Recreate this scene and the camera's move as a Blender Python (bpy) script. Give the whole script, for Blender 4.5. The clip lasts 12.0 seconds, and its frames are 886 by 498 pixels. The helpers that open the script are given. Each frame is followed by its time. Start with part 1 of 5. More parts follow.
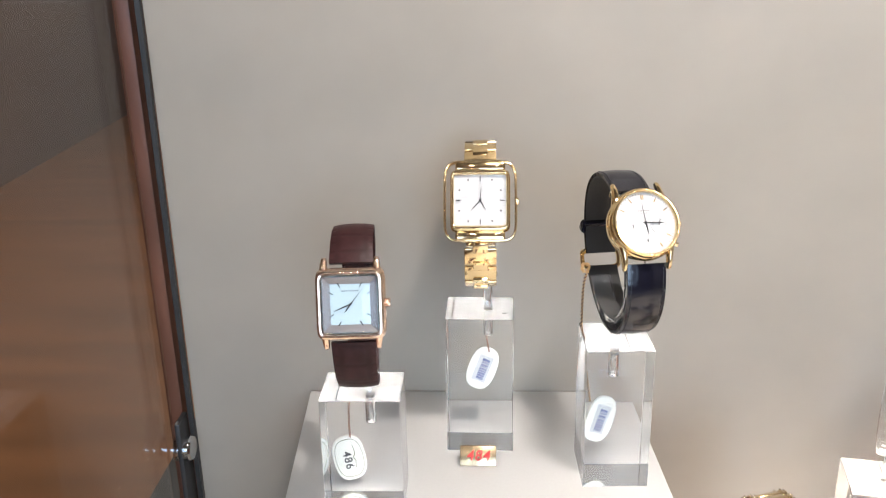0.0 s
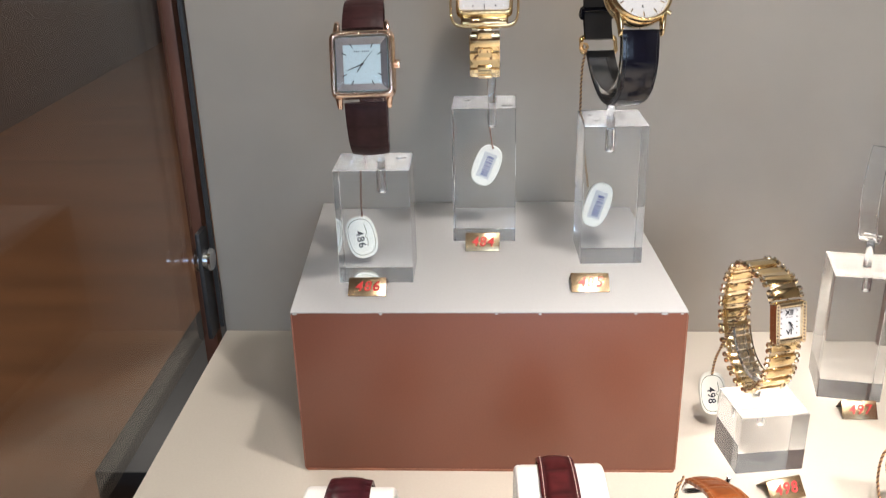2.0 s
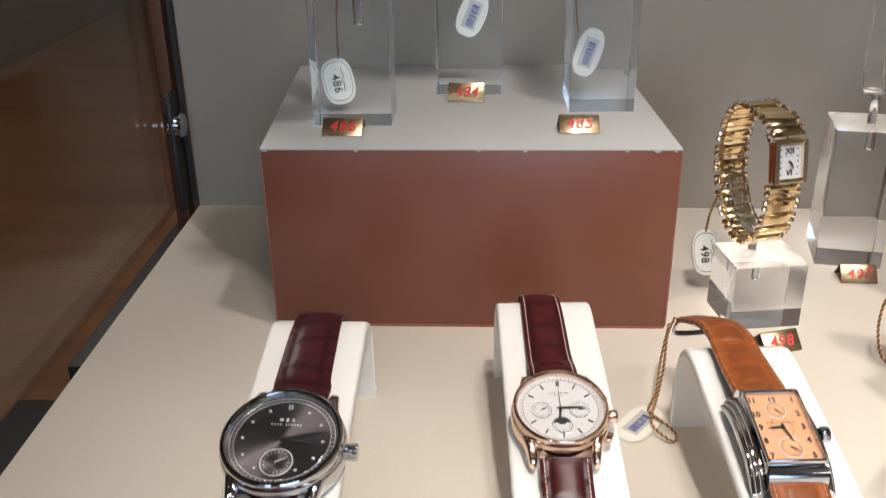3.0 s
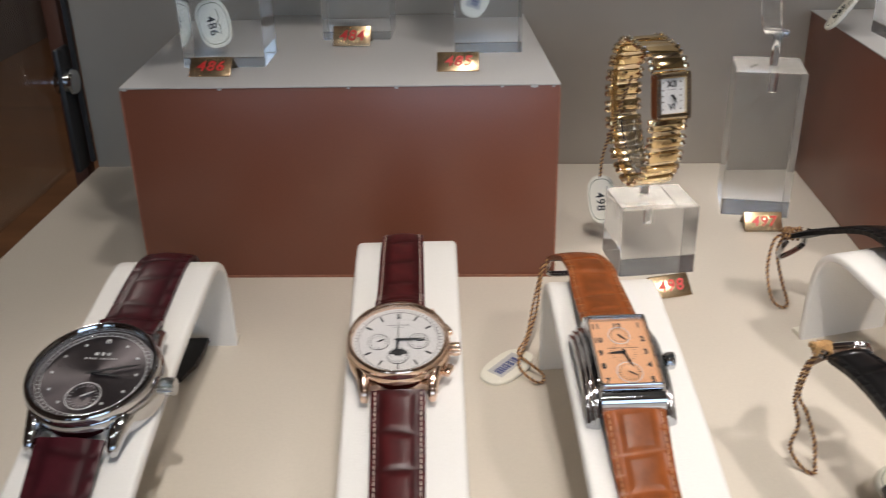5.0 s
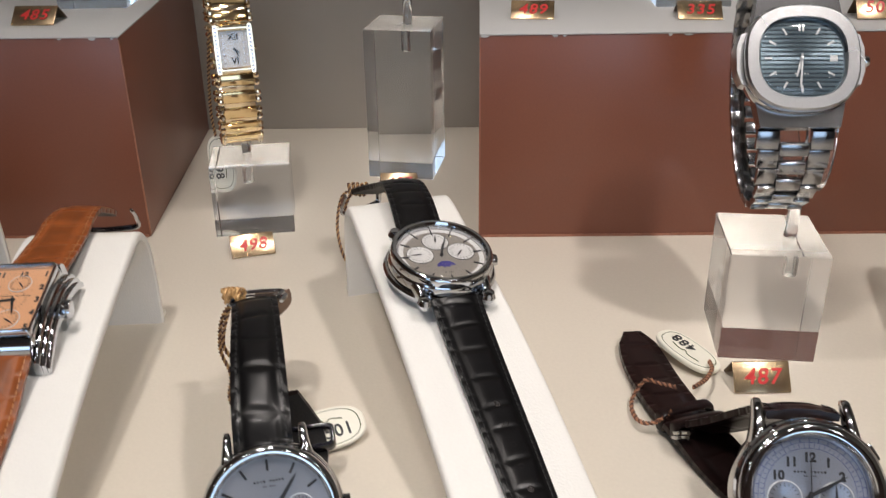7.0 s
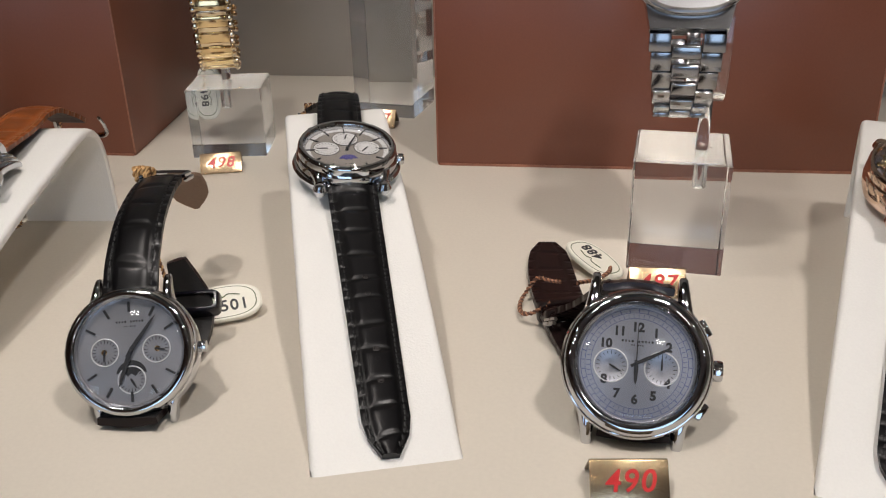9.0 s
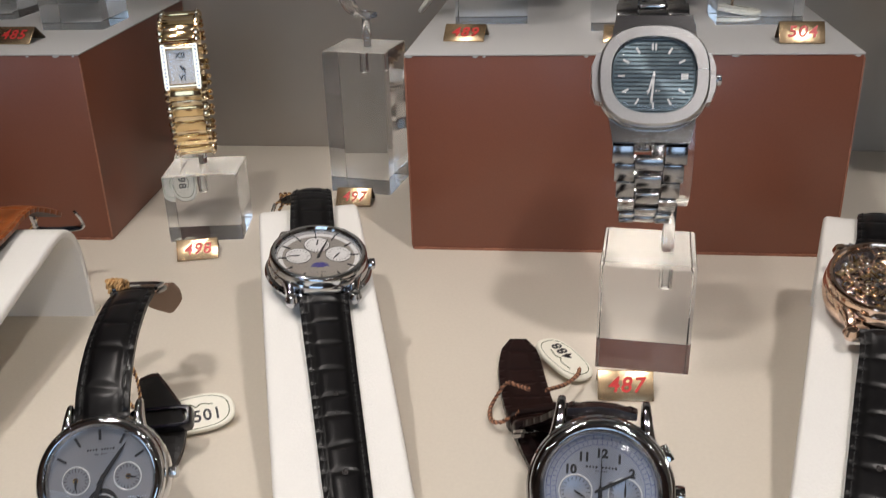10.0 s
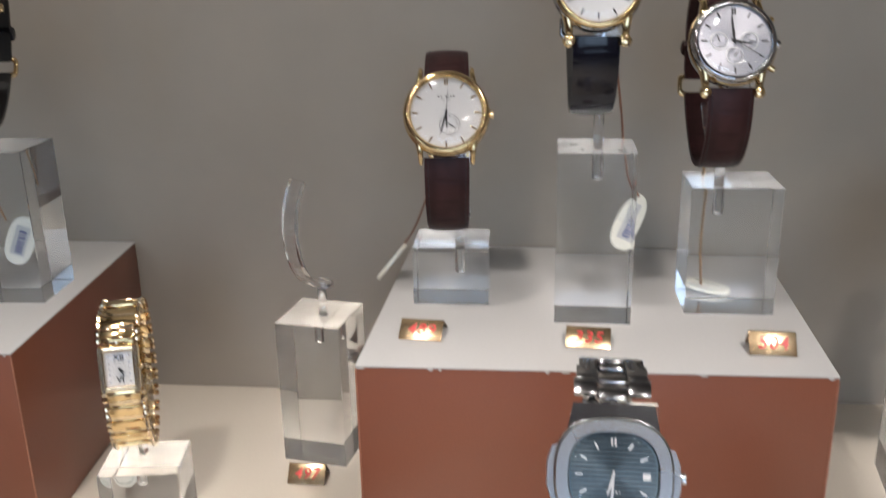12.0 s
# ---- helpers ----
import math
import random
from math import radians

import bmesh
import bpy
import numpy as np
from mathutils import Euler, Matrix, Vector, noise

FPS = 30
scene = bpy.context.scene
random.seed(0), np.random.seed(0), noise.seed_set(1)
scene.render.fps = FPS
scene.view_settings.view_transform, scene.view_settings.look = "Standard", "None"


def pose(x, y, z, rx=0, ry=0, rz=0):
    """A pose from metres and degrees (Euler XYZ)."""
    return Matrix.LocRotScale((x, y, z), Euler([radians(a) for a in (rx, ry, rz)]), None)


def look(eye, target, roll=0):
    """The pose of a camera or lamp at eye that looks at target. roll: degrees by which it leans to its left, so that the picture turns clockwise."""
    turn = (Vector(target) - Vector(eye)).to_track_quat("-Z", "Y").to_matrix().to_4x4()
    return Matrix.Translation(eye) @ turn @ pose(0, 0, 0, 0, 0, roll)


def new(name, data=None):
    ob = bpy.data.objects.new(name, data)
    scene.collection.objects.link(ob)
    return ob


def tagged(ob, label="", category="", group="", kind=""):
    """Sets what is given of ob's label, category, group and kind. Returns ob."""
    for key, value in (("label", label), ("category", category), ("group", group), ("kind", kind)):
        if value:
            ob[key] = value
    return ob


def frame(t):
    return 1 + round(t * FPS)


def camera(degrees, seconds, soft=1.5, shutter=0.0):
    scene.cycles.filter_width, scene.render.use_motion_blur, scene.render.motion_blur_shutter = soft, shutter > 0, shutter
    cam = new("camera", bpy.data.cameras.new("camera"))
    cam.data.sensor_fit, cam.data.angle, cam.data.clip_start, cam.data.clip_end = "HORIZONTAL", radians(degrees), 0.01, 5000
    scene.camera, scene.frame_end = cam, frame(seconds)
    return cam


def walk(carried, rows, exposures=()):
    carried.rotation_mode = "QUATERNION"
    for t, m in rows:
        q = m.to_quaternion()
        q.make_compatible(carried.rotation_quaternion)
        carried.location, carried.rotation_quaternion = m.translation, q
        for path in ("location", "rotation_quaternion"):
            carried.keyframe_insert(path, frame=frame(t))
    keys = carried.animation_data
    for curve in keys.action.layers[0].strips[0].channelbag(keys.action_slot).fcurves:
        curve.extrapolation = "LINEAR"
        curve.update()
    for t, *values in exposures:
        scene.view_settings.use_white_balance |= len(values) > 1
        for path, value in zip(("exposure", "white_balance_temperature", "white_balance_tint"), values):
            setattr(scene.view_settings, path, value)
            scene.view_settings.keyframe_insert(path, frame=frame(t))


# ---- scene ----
cam = camera(51.2, 12.0, soft=1.1, shutter=0.3)
PATH = [
    (0, (0.029, -0.019, 0.395), (-0.069, 1.856, -0.294), -1.2),
    (0.5, (0.03, -0.033, 0.382), (-0.08, 1.837, -0.318), -1.2),
    (1, (0.028, -0.053, 0.36), (-0.088, 1.805, -0.372), -1.1),
    (1.5, (0.029, -0.074, 0.338), (-0.101, 1.768, -0.431), -1.2),
    (2, (0.03, -0.081, 0.318), (-0.081, 1.757, -0.462), -1.5),
    (2.5, (0.031, -0.082, 0.282), (-0.032, 1.752, -0.513), -0.3),
    (3, (0.035, -0.08, 0.249), (-0.059, 1.725, -0.606), -0.8),
    (3.2, (0.037, -0.081, 0.234), (-0.06, 1.726, -0.618), -0.8),
    (4.8, (0.078, -0.072, 0.212), (-0.026, 1.737, -0.633), -1.5),
    (5, (0.092, -0.071, 0.214), (0.013, 1.736, -0.639), -1.2),
    (5.5, (0.137, -0.068, 0.21), (0.138, 1.753, -0.618), -0.4),
    (6, (0.184, -0.068, 0.209), (0.278, 1.743, -0.633), 0.2),
    (6.5, (0.237, -0.068, 0.207), (0.311, 1.742, -0.641), -0.1),
    (7, (0.281, -0.065, 0.195), (0.253, 1.731, -0.684), -0.8),
    (7.5, (0.312, -0.074, 0.179), (0.179, 1.702, -0.731), -1.7),
    (7.7, (0.325, -0.082, 0.172), (0.151, 1.693, -0.733), -2.1),
    (9.3, (0.357, -0.091, 0.163), (0.097, 1.705, -0.677), -1.5),
    (9.5, (0.358, -0.089, 0.169), (0.099, 1.714, -0.657), -1.7),
    (10, (0.362, -0.082, 0.193), (0.134, 1.73, -0.622), -1.7),
    (10.5, (0.365, -0.072, 0.215), (0.174, 1.749, -0.591), -1.8),
    (11, (0.367, -0.068, 0.237), (0.215, 1.77, -0.537), -1.3),
    (11.5, (0.369, -0.047, 0.255), (0.257, 1.809, -0.481), -0.8),
    (11.6, (0.369, -0.041, 0.259), (0.266, 1.819, -0.47), -0.8),
    (12, (0.37, -0.02, 0.279), (0.177, 1.866, -0.359), -1.1),
]
EXPOSURES = [(0, 1.78), (1.0, 1.64), (1.5, 1.57), (2.0, 1.21), (2.5, 0.84), (3.2, 0.42), (5.0, 0.10), (5.5, 0.06), (6.0, -0.16), (7.0, -0.13), (7.7, -0.28), (9.5, -0.31), (10.5, -0.18), (11.2, -0.02), (12.0, 0.36)]
walk(cam, [(t, look(eye, target, roll)) for t, eye, target, roll in PATH], EXPOSURES)

# ---- world and lights ----
world = bpy.data.worlds.new("world")
scene.world = world
world.use_nodes = True
wn = world.node_tree.nodes
wn["Background"].inputs[0].default_value = (0.60, 0.60, 0.63, 1)
wn["Background"].inputs[1].default_value = 0.25


def spot_lamp(name, at, target, watts, colour, size, cone=60.0):
    data = bpy.data.lights.new(name, "SPOT")
    data.energy, data.color, data.shadow_soft_size = watts, colour, size
    data.spot_size, data.spot_blend = radians(cone), 0.8
    ob = new(name, data)
    ob.matrix_world = look(at, target)
    return ob


# First two placed from cast shadows; the third is added to brighten the back wall.
LAMPS = [((0.13, -0.05, 0.80), (0.20, 0.13, 0.0), 12.3, 54.0), ((0.61, -0.07, 0.80), (0.46, 0.17, 0.0), 14.5, 56.0), ((0.20, 0.20, 0.80), (0.17, 0.50, 0.20), 4.7, 98.0)]
for lamp_at, lamp_to, lamp_watts, lamp_cone in LAMPS:
    spot_lamp("ceiling_spot", lamp_at, lamp_to, lamp_watts, (1.0, 0.93, 0.89), 0.026, lamp_cone)

# ---- materials ----


def shader(name, colour, rough=0.5, metal=0.0, **kw):
    """A principled material; returns it, its nodes, links and shader node."""
    m = bpy.data.materials.new(name)
    m.use_nodes = True
    t = m.node_tree
    b = t.nodes["Principled BSDF"]
    b.inputs["Base Color"].default_value = (*colour, 1)
    b.inputs["Roughness"].default_value = rough
    b.inputs["Metallic"].default_value = metal
    for k, v in kw.items():
        b.inputs[k.replace("_", " ")].default_value = v
    return m, t, b


def link(t, a, ao, b, bi):
    t.links.new(a.outputs[ao], b.inputs[bi])


def surface(name, colour, rough=0.5, metal=0.0, grain=400.0, vary=0.08, bump=0.1, large=12.0, dist=0.0005, sunray=0.0, **kw):
    """Colour and gloss vary at two scales, with a fine relief."""
    m, t, b = shader(name, colour, rough, metal, **kw)
    n = t.nodes
    co = n.new("ShaderNodeTexCoord")
    fine, wide = n.new("ShaderNodeTexNoise"), n.new("ShaderNodeTexNoise")
    fine.inputs["Scale"].default_value, wide.inputs["Scale"].default_value = grain, large
    fine.inputs["Detail"].default_value, wide.inputs["Detail"].default_value = 3, 4
    link(t, co, "Object", fine, "Vector"), link(t, co, "Object", wide, "Vector")
    add = n.new("ShaderNodeMath")
    add.operation = "ADD"
    link(t, fine, "Fac", add, 0), link(t, wide, "Fac", add, 1)
    ramp = n.new("ShaderNodeMapRange")
    ramp.inputs["From Min"].default_value, ramp.inputs["From Max"].default_value = 0.6, 1.4
    ramp.inputs["To Min"].default_value, ramp.inputs["To Max"].default_value = 1 - vary, 1 + vary
    link(t, add, 0, ramp, "Value")
    mul = n.new("ShaderNodeMix")
    mul.data_type, mul.blend_type = "RGBA", "MULTIPLY"
    mul.inputs["Factor"].default_value = 1
    mul.inputs[6].default_value = (*colour, 1)
    link(t, ramp, "Result", mul, 7)
    t.links.new(mul.outputs[2], b.inputs["Base Color"])
    rr = n.new("ShaderNodeMapRange")
    rr.inputs["To Min"].default_value, rr.inputs["To Max"].default_value = rough * 0.8, min(1, rough * 1.2)
    link(t, wide, "Fac", rr, "Value"), link(t, rr, "Result", b, "Roughness")
    if sunray:
        tg = n.new("ShaderNodeTangent")
        tg.direction_type, tg.axis = "RADIAL", "Z"
        b.inputs["Anisotropic"].default_value = sunray
        link(t, tg, 0, b, "Tangent")
    bp = n.new("ShaderNodeBump")
    bp.inputs["Strength"].default_value, bp.inputs["Distance"].default_value = bump, dist
    link(t, fine, "Fac", bp, "Height"), link(t, bp, "Normal", b, "Normal")
    return m


def leather(name, colour, rough=0.35, joint=0.5, bump=0.6, edge=0.32, gloss=0.22):
    """Alligator leather: square scales down the middle and small ones at the edges, from the strap's own coordinates."""
    m, t, b = shader(name, colour, rough, 0.0, Specular_IOR_Level=gloss)
    n = t.nodes

    def math_node(op, a, c=0.0, clamp=False):
        nd = n.new("ShaderNodeMath")
        nd.operation, nd.use_clamp = op, clamp
        for k, v in ((0, a), (1, c)):
            if isinstance(v, (int, float)):
                nd.inputs[k].default_value = v
            else:
                t.links.new(v, nd.inputs[k])
        return nd.outputs[0]

    uv, sep = n.new("ShaderNodeUVMap"), n.new("ShaderNodeSeparateXYZ")
    link(t, uv, "UV", sep, 0)
    warp = n.new("ShaderNodeTexNoise")
    warp.inputs["Scale"].default_value, warp.inputs["Detail"].default_value = 1.6, 1
    link(t, uv, "UV", warp, "Vector")
    wob = math_node("SUBTRACT", warp.outputs["Fac"], 0.5)
    v = math_node("ADD", sep.outputs["Y"], math_node("MULTIPLY", wob, 0.08))
    u = math_node("ABSOLUTE", math_node("ADD", math_node("SUBTRACT", sep.outputs["X"], 0.5), math_node("MULTIPLY", wob, 0.04)))
    across = math_node("PINGPONG", v, 0.5)
    small = math_node("PINGPONG", math_node("MULTIPLY", v, 2.0), 0.5)
    along = math_node("ABSOLUTE", math_node("SUBTRACT", u, edge))
    outer = math_node("GREATER_THAN", u, edge)
    mixed = math_node("ADD", math_node("MULTIPLY", across, math_node("SUBTRACT", 1.0, outer)), math_node("MULTIPLY", math_node("MULTIPLY", small, 0.6), outer))
    near = math_node("MINIMUM", mixed, math_node("MULTIPLY", along, 1.4))
    groove = n.new("ShaderNodeMapRange")
    groove.interpolation_type = "SMOOTHSTEP"
    groove.inputs["From Min"].default_value, groove.inputs["From Max"].default_value = 0.0, 0.17
    t.links.new(near, groove.inputs["Value"])
    co = n.new("ShaderNodeTexCoord")
    fine, wide = n.new("ShaderNodeTexNoise"), n.new("ShaderNodeTexNoise")
    fine.inputs["Scale"].default_value, fine.inputs["Detail"].default_value = 1400, 3
    wide.inputs["Scale"].default_value, wide.inputs["Detail"].default_value = 160, 3
    link(t, co, "Object", fine, "Vector"), link(t, co, "Object", wide, "Vector")
    tone = n.new("ShaderNodeMix")
    tone.data_type = "RGBA"
    tone.inputs[6].default_value = (*(min(1, c * joint) for c in colour), 1)
    tone.inputs[7].default_value = (*colour, 1)
    link(t, groove, "Result", tone, "Factor")
    vary = n.new("ShaderNodeMapRange")
    vary.inputs["From Min"].default_value, vary.inputs["From Max"].default_value = 0.3, 0.7
    vary.inputs["To Min"].default_value, vary.inputs["To Max"].default_value = 0.8, 1.2
    link(t, wide, "Fac", vary, "Value")
    mul = n.new("ShaderNodeMix")
    mul.data_type, mul.blend_type = "RGBA", "MULTIPLY"
    mul.inputs["Factor"].default_value = 1
    t.links.new(tone.outputs[2], mul.inputs[6])
    link(t, vary, "Result", mul, 7)
    t.links.new(mul.outputs[2], b.inputs["Base Color"])
    height = math_node("ADD", groove.outputs["Result"], math_node("MULTIPLY", fine.outputs["Fac"], 0.05))
    height = math_node("ADD", height, math_node("MULTIPLY", wide.outputs["Fac"], 0.25))
    bp = n.new("ShaderNodeBump")
    bp.inputs["Strength"].default_value, bp.inputs["Distance"].default_value = bump, 0.0004
    t.links.new(height, bp.inputs["Height"])
    link(t, bp, "Normal", b, "Normal")
    return m


def crystal_glass(name, tint=(1, 1, 1)):
    """A thin watch crystal: clear, with the gloss of glass."""
    m = bpy.data.materials.new(name)
    m.use_nodes = True
    t = m.node_tree
    t.nodes.clear()
    out, mix = t.nodes.new("ShaderNodeOutputMaterial"), t.nodes.new("ShaderNodeMixShader")
    clear, gloss = t.nodes.new("ShaderNodeBsdfTransparent"), t.nodes.new("ShaderNodeBsdfGlossy")
    lw, pw, fr = t.nodes.new("ShaderNodeLayerWeight"), t.nodes.new("ShaderNodeMath"), t.nodes.new("ShaderNodeMath")
    clear.inputs[0].default_value = (*tint, 1)
    gloss.inputs["Roughness"].default_value = 0.02
    pw.operation, fr.operation = "POWER", "MULTIPLY_ADD"
    pw.inputs[1].default_value, fr.inputs[1].default_value, fr.inputs[2].default_value = 5.0, 0.96, 0.035
    link(t, lw, "Facing", pw, 0), link(t, pw, 0, fr, 0)
    link(t, fr, 0, mix, 0), link(t, clear, 0, mix, 1), link(t, gloss, 0, mix, 2), link(t, mix, 0, out, 0)
    return m


# Default grey tint stands in for the shade that shadowless blocks leave out.
def acrylic(name, tint=(0.865, 0.885, 0.90)):
    """Handled acrylic: clear, with a thin haze of dust and fine scratches."""
    m, t, b = shader(name, tint, 0.0, 0.0, IOR=1.47, Transmission_Weight=1.0)
    n = t.nodes
    out = next(q for q in n if q.type == "OUTPUT_MATERIAL")
    haze, mix = n.new("ShaderNodeBsdfDiffuse"), n.new("ShaderNodeMixShader")
    haze.inputs["Color"].default_value = (0.80, 0.81, 0.82, 1)
    co, ns, mr = n.new("ShaderNodeTexCoord"), n.new("ShaderNodeTexNoise"), n.new("ShaderNodeMapRange")
    ns.inputs["Scale"].default_value, ns.inputs["Detail"].default_value = 120, 5
    mr.inputs["To Min"].default_value, mr.inputs["To Max"].default_value = 0.003, 0.03
    link(t, co, "Object", ns, "Vector"), link(t, ns, "Fac", mr, "Value"), link(t, mr, "Result", mix, 0)
    link(t, b, "BSDF", mix, 1), link(t, haze, "BSDF", mix, 2), link(t, mix, 0, out, "Surface")
    return m


def glow(name, colour, strength):
    m = bpy.data.materials.new(name)
    m.use_nodes = True
    b = m.node_tree.nodes["Principled BSDF"]
    b.inputs["Base Color"].default_value = (0, 0, 0, 1)
    b.inputs["Emission Color"].default_value = (*colour, 1)
    b.inputs["Emission Strength"].default_value = strength
    return m


def wood(name, colour, scale=6.0, along=(6, 1, 6)):
    m, t, b = shader(name, colour, 0.4)
    n = t.nodes
    co, mp, ns = n.new("ShaderNodeTexCoord"), n.new("ShaderNodeMapping"), n.new("ShaderNodeTexNoise")
    mp.inputs["Scale"].default_value = tuple(scale * q for q in along)
    ns.inputs["Scale"].default_value, ns.inputs["Detail"].default_value = 1.0, 6
    ramp = n.new("ShaderNodeValToRGB")
    ramp.color_ramp.elements[0].position, ramp.color_ramp.elements[1].position = 0.3, 0.75
    ramp.color_ramp.elements[0].color = (*(c * 0.78 for c in colour), 1)
    ramp.color_ramp.elements[1].color = (*(min(1, c * 1.2) for c in colour), 1)
    link(t, co, "Object", mp, 0), link(t, mp, 0, ns, "Vector"), link(t, ns, "Fac", ramp, 0), link(t, ramp, 0, b, "Base Color")
    return m


M = {}
M["shelf"] = surface("cream_shelf", (0.66, 0.60, 0.51), 0.55, grain=700, vary=0.04, bump=0.12, large=9)
M["wall"] = surface("greige_wall", (0.35, 0.31, 0.26), 0.5, grain=16, vary=0.10, bump=0.02, large=5)
M["plinth"] = surface("brown_laminate", (0.205, 0.070, 0.040), 0.30, grain=900, vary=0.06, bump=0.08, large=14)
M["plinth_top"] = surface("white_board", (0.51, 0.50, 0.485), 0.5, grain=600, vary=0.03, bump=0.06, large=20)
M["cushion"] = surface("white_leatherette", (0.80, 0.775, 0.73), 0.5, grain=1400, vary=0.03, bump=0.25, large=30)
M["metal_dark"] = surface("dark_anodised", (0.030, 0.030, 0.031), 0.5, 0.3, grain=900, vary=0.1, bump=0.1)
M["steel"] = surface("polished_steel", (0.56, 0.57, 0.59), 0.07, 1.0, grain=300, vary=0.03, bump=0.0)
M["brushed"] = surface("brushed_steel", (0.50, 0.50, 0.51), 0.28, 1.0, grain=1500, vary=0.06, bump=0.08)
M["satin"] = surface("satin_steel", (0.34, 0.34, 0.35), 0.17, 1.0, grain=1500, vary=0.05, bump=0.04)
M["pale_edge"] = surface("pale_laminate_edge", (0.31, 0.13, 0.08), 0.5, grain=300, vary=0.35, bump=0.1, large=40)
M["gold"] = surface("yellow_gold", (0.82, 0.62, 0.34), 0.12, 1.0, grain=300, vary=0.03, bump=0.0)
M["pale_gold"] = surface("pale_yellow_gold", (0.87, 0.71, 0.49), 0.12, 1.0, grain=300, vary=0.03, bump=0.0)
M["rose"] = surface("rose_gold", (0.84, 0.62, 0.48), 0.11, 1.0, grain=300, vary=0.03, bump=0.0)
M["brass"] = surface("brushed_brass", (0.60, 0.44, 0.27), 0.24, 0.95, grain=1200, vary=0.12, bump=0.12)
M["tag_edge"] = surface("aged_brass", (0.14, 0.10, 0.06), 0.5, 0.7, grain=900, vary=0.2)
M["red"] = surface("red_enamel", (0.60, 0.025, 0.025), 0.4, grain=2000, vary=0.15)
M["ink"] = surface("black_ink", (0.015, 0.015, 0.017), 0.5, grain=900, vary=0.1)
M["blue_ink"] = surface("blue_ink", (0.06, 0.08, 0.22), 0.5, grain=900, vary=0.1)
M["green_ink"] = surface("olive_ink", (0.10, 0.12, 0.05), 0.5, grain=900, vary=0.1)
M["ivory"] = surface("ivory_plastic", (0.80, 0.77, 0.66), 0.3, grain=600, vary=0.03, bump=0.03)
M["cord"] = surface("gold_cord", (0.55, 0.33, 0.14), 0.45, 0.35, grain=2500, vary=0.3, bump=0.3)
M["cord_dark"] = surface("dark_cord_strand", (0.12, 0.05, 0.03), 0.6, 0.1, grain=2500, vary=0.3, bump=0.3)
M["red_cord"] = surface("red_gold_cord", (0.42, 0.20, 0.11), 0.55, 0.2, grain=2500, vary=0.4, bump=0.3)
M["thread"] = surface("brown_thread", (0.30, 0.13, 0.07), 0.7, grain=2500, vary=0.3, bump=0.3)
M["burgundy"] = leather("burgundy_alligator", (0.050, 0.008, 0.012), 0.33, joint=0.6, bump=0.16)
M["maroon"] = leather("maroon_alligator", (0.064, 0.009, 0.010), 0.30, joint=0.55, bump=0.22)
M["brown"] = leather("brown_calf", (0.036, 0.012, 0.012), 0.45, bump=0.25, joint=0.75)
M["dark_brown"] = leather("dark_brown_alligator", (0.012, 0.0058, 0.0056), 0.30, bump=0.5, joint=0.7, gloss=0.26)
M["tan"] = leather("tan_alligator", (0.205, 0.056, 0.014), 0.34, joint=1.3)
M["black"] = leather("black_alligator", (0.006, 0.0055, 0.006), 0.31, joint=0.4, bump=0.30, gloss=0.26)
M["black_smooth"] = leather("black_calf", (0.007, 0.007, 0.013), 0.15, bump=0.12, joint=0.9, gloss=0.4)
M["tan_lining"] = surface("tan_lining", (0.24, 0.15, 0.10), 0.7, grain=1200, vary=0.12, bump=0.3)
M["lining"] = surface("brown_lining", (0.20, 0.11, 0.07), 0.7, grain=1200, vary=0.12, bump=0.3)
M["black_lining"] = surface("black_lining", (0.012, 0.011, 0.011), 0.6, grain=1200, vary=0.12, bump=0.3)
M["stitch_white"] = surface("pale_thread", (0.62, 0.50, 0.42), 0.7, grain=3000, vary=0.2)
M["stitch_tan"] = surface("tan_thread", (0.42, 0.19, 0.08), 0.7, grain=3000, vary=0.2)
M["stitch_black"] = surface("black_thread", (0.008, 0.008, 0.008), 0.6, grain=3000, vary=0.2)
M["silver_dial"] = surface("silver_dial", (0.62, 0.62, 0.62), 0.32, 0.25, grain=2500, vary=0.03, bump=0.03)
M["white_dial"] = surface("white_dial", (0.61, 0.595, 0.58), 0.35, grain=2500, vary=0.02, bump=0.02)
M["sunray_silver"] = surface("silver_sunray_dial", (0.33, 0.335, 0.37), 0.36, 0.75, sunray=0.5, grain=2500, vary=0.04, bump=0.03)
M["grey_dial"] = surface("steel_grey_dial", (0.29, 0.285, 0.30), 0.36, 0.6, sunray=0.5, grain=2500, vary=0.04, bump=0.03)
M["slate_dial"] = surface("slate_sunray_dial", (0.135, 0.118, 0.125), 0.36, 0.9, sunray=0.85, grain=2500, vary=0.06, bump=0.03)
M["taupe_dial"] = surface("taupe_dial", (0.30, 0.27, 0.24), 0.35, 0.3, grain=2500, vary=0.04, bump=0.03)
M["salmon_dial"] = surface("salmon_dial", (0.74, 0.40, 0.22), 0.35, 0.15, grain=2500, vary=0.03, bump=0.03)
M["blue_dial"] = surface("blue_grey_dial", (0.125, 0.165, 0.19), 0.34, 0.85, sunray=0.7, grain=2500, vary=0.05, bump=0.03)
M["pearl_dial"] = surface("pale_blue_dial", (0.47, 0.58, 0.60), 0.3, 0.15, grain=2500, vary=0.03, bump=0.02)
M["moon_blue"] = surface("moon_blue", (0.05, 0.045, 0.20), 0.3, grain=2500, vary=0.1)
M["groove_shade"] = surface("shaded_dial_groove", (0.030, 0.045, 0.058), 0.4, 0.7, grain=2500, vary=0.05, bump=0.03)
M["bevel_silver"] = surface("bevelled_silver", (0.33, 0.32, 0.33), 0.3, 0.6, grain=2500, vary=0.05, bump=0.03)
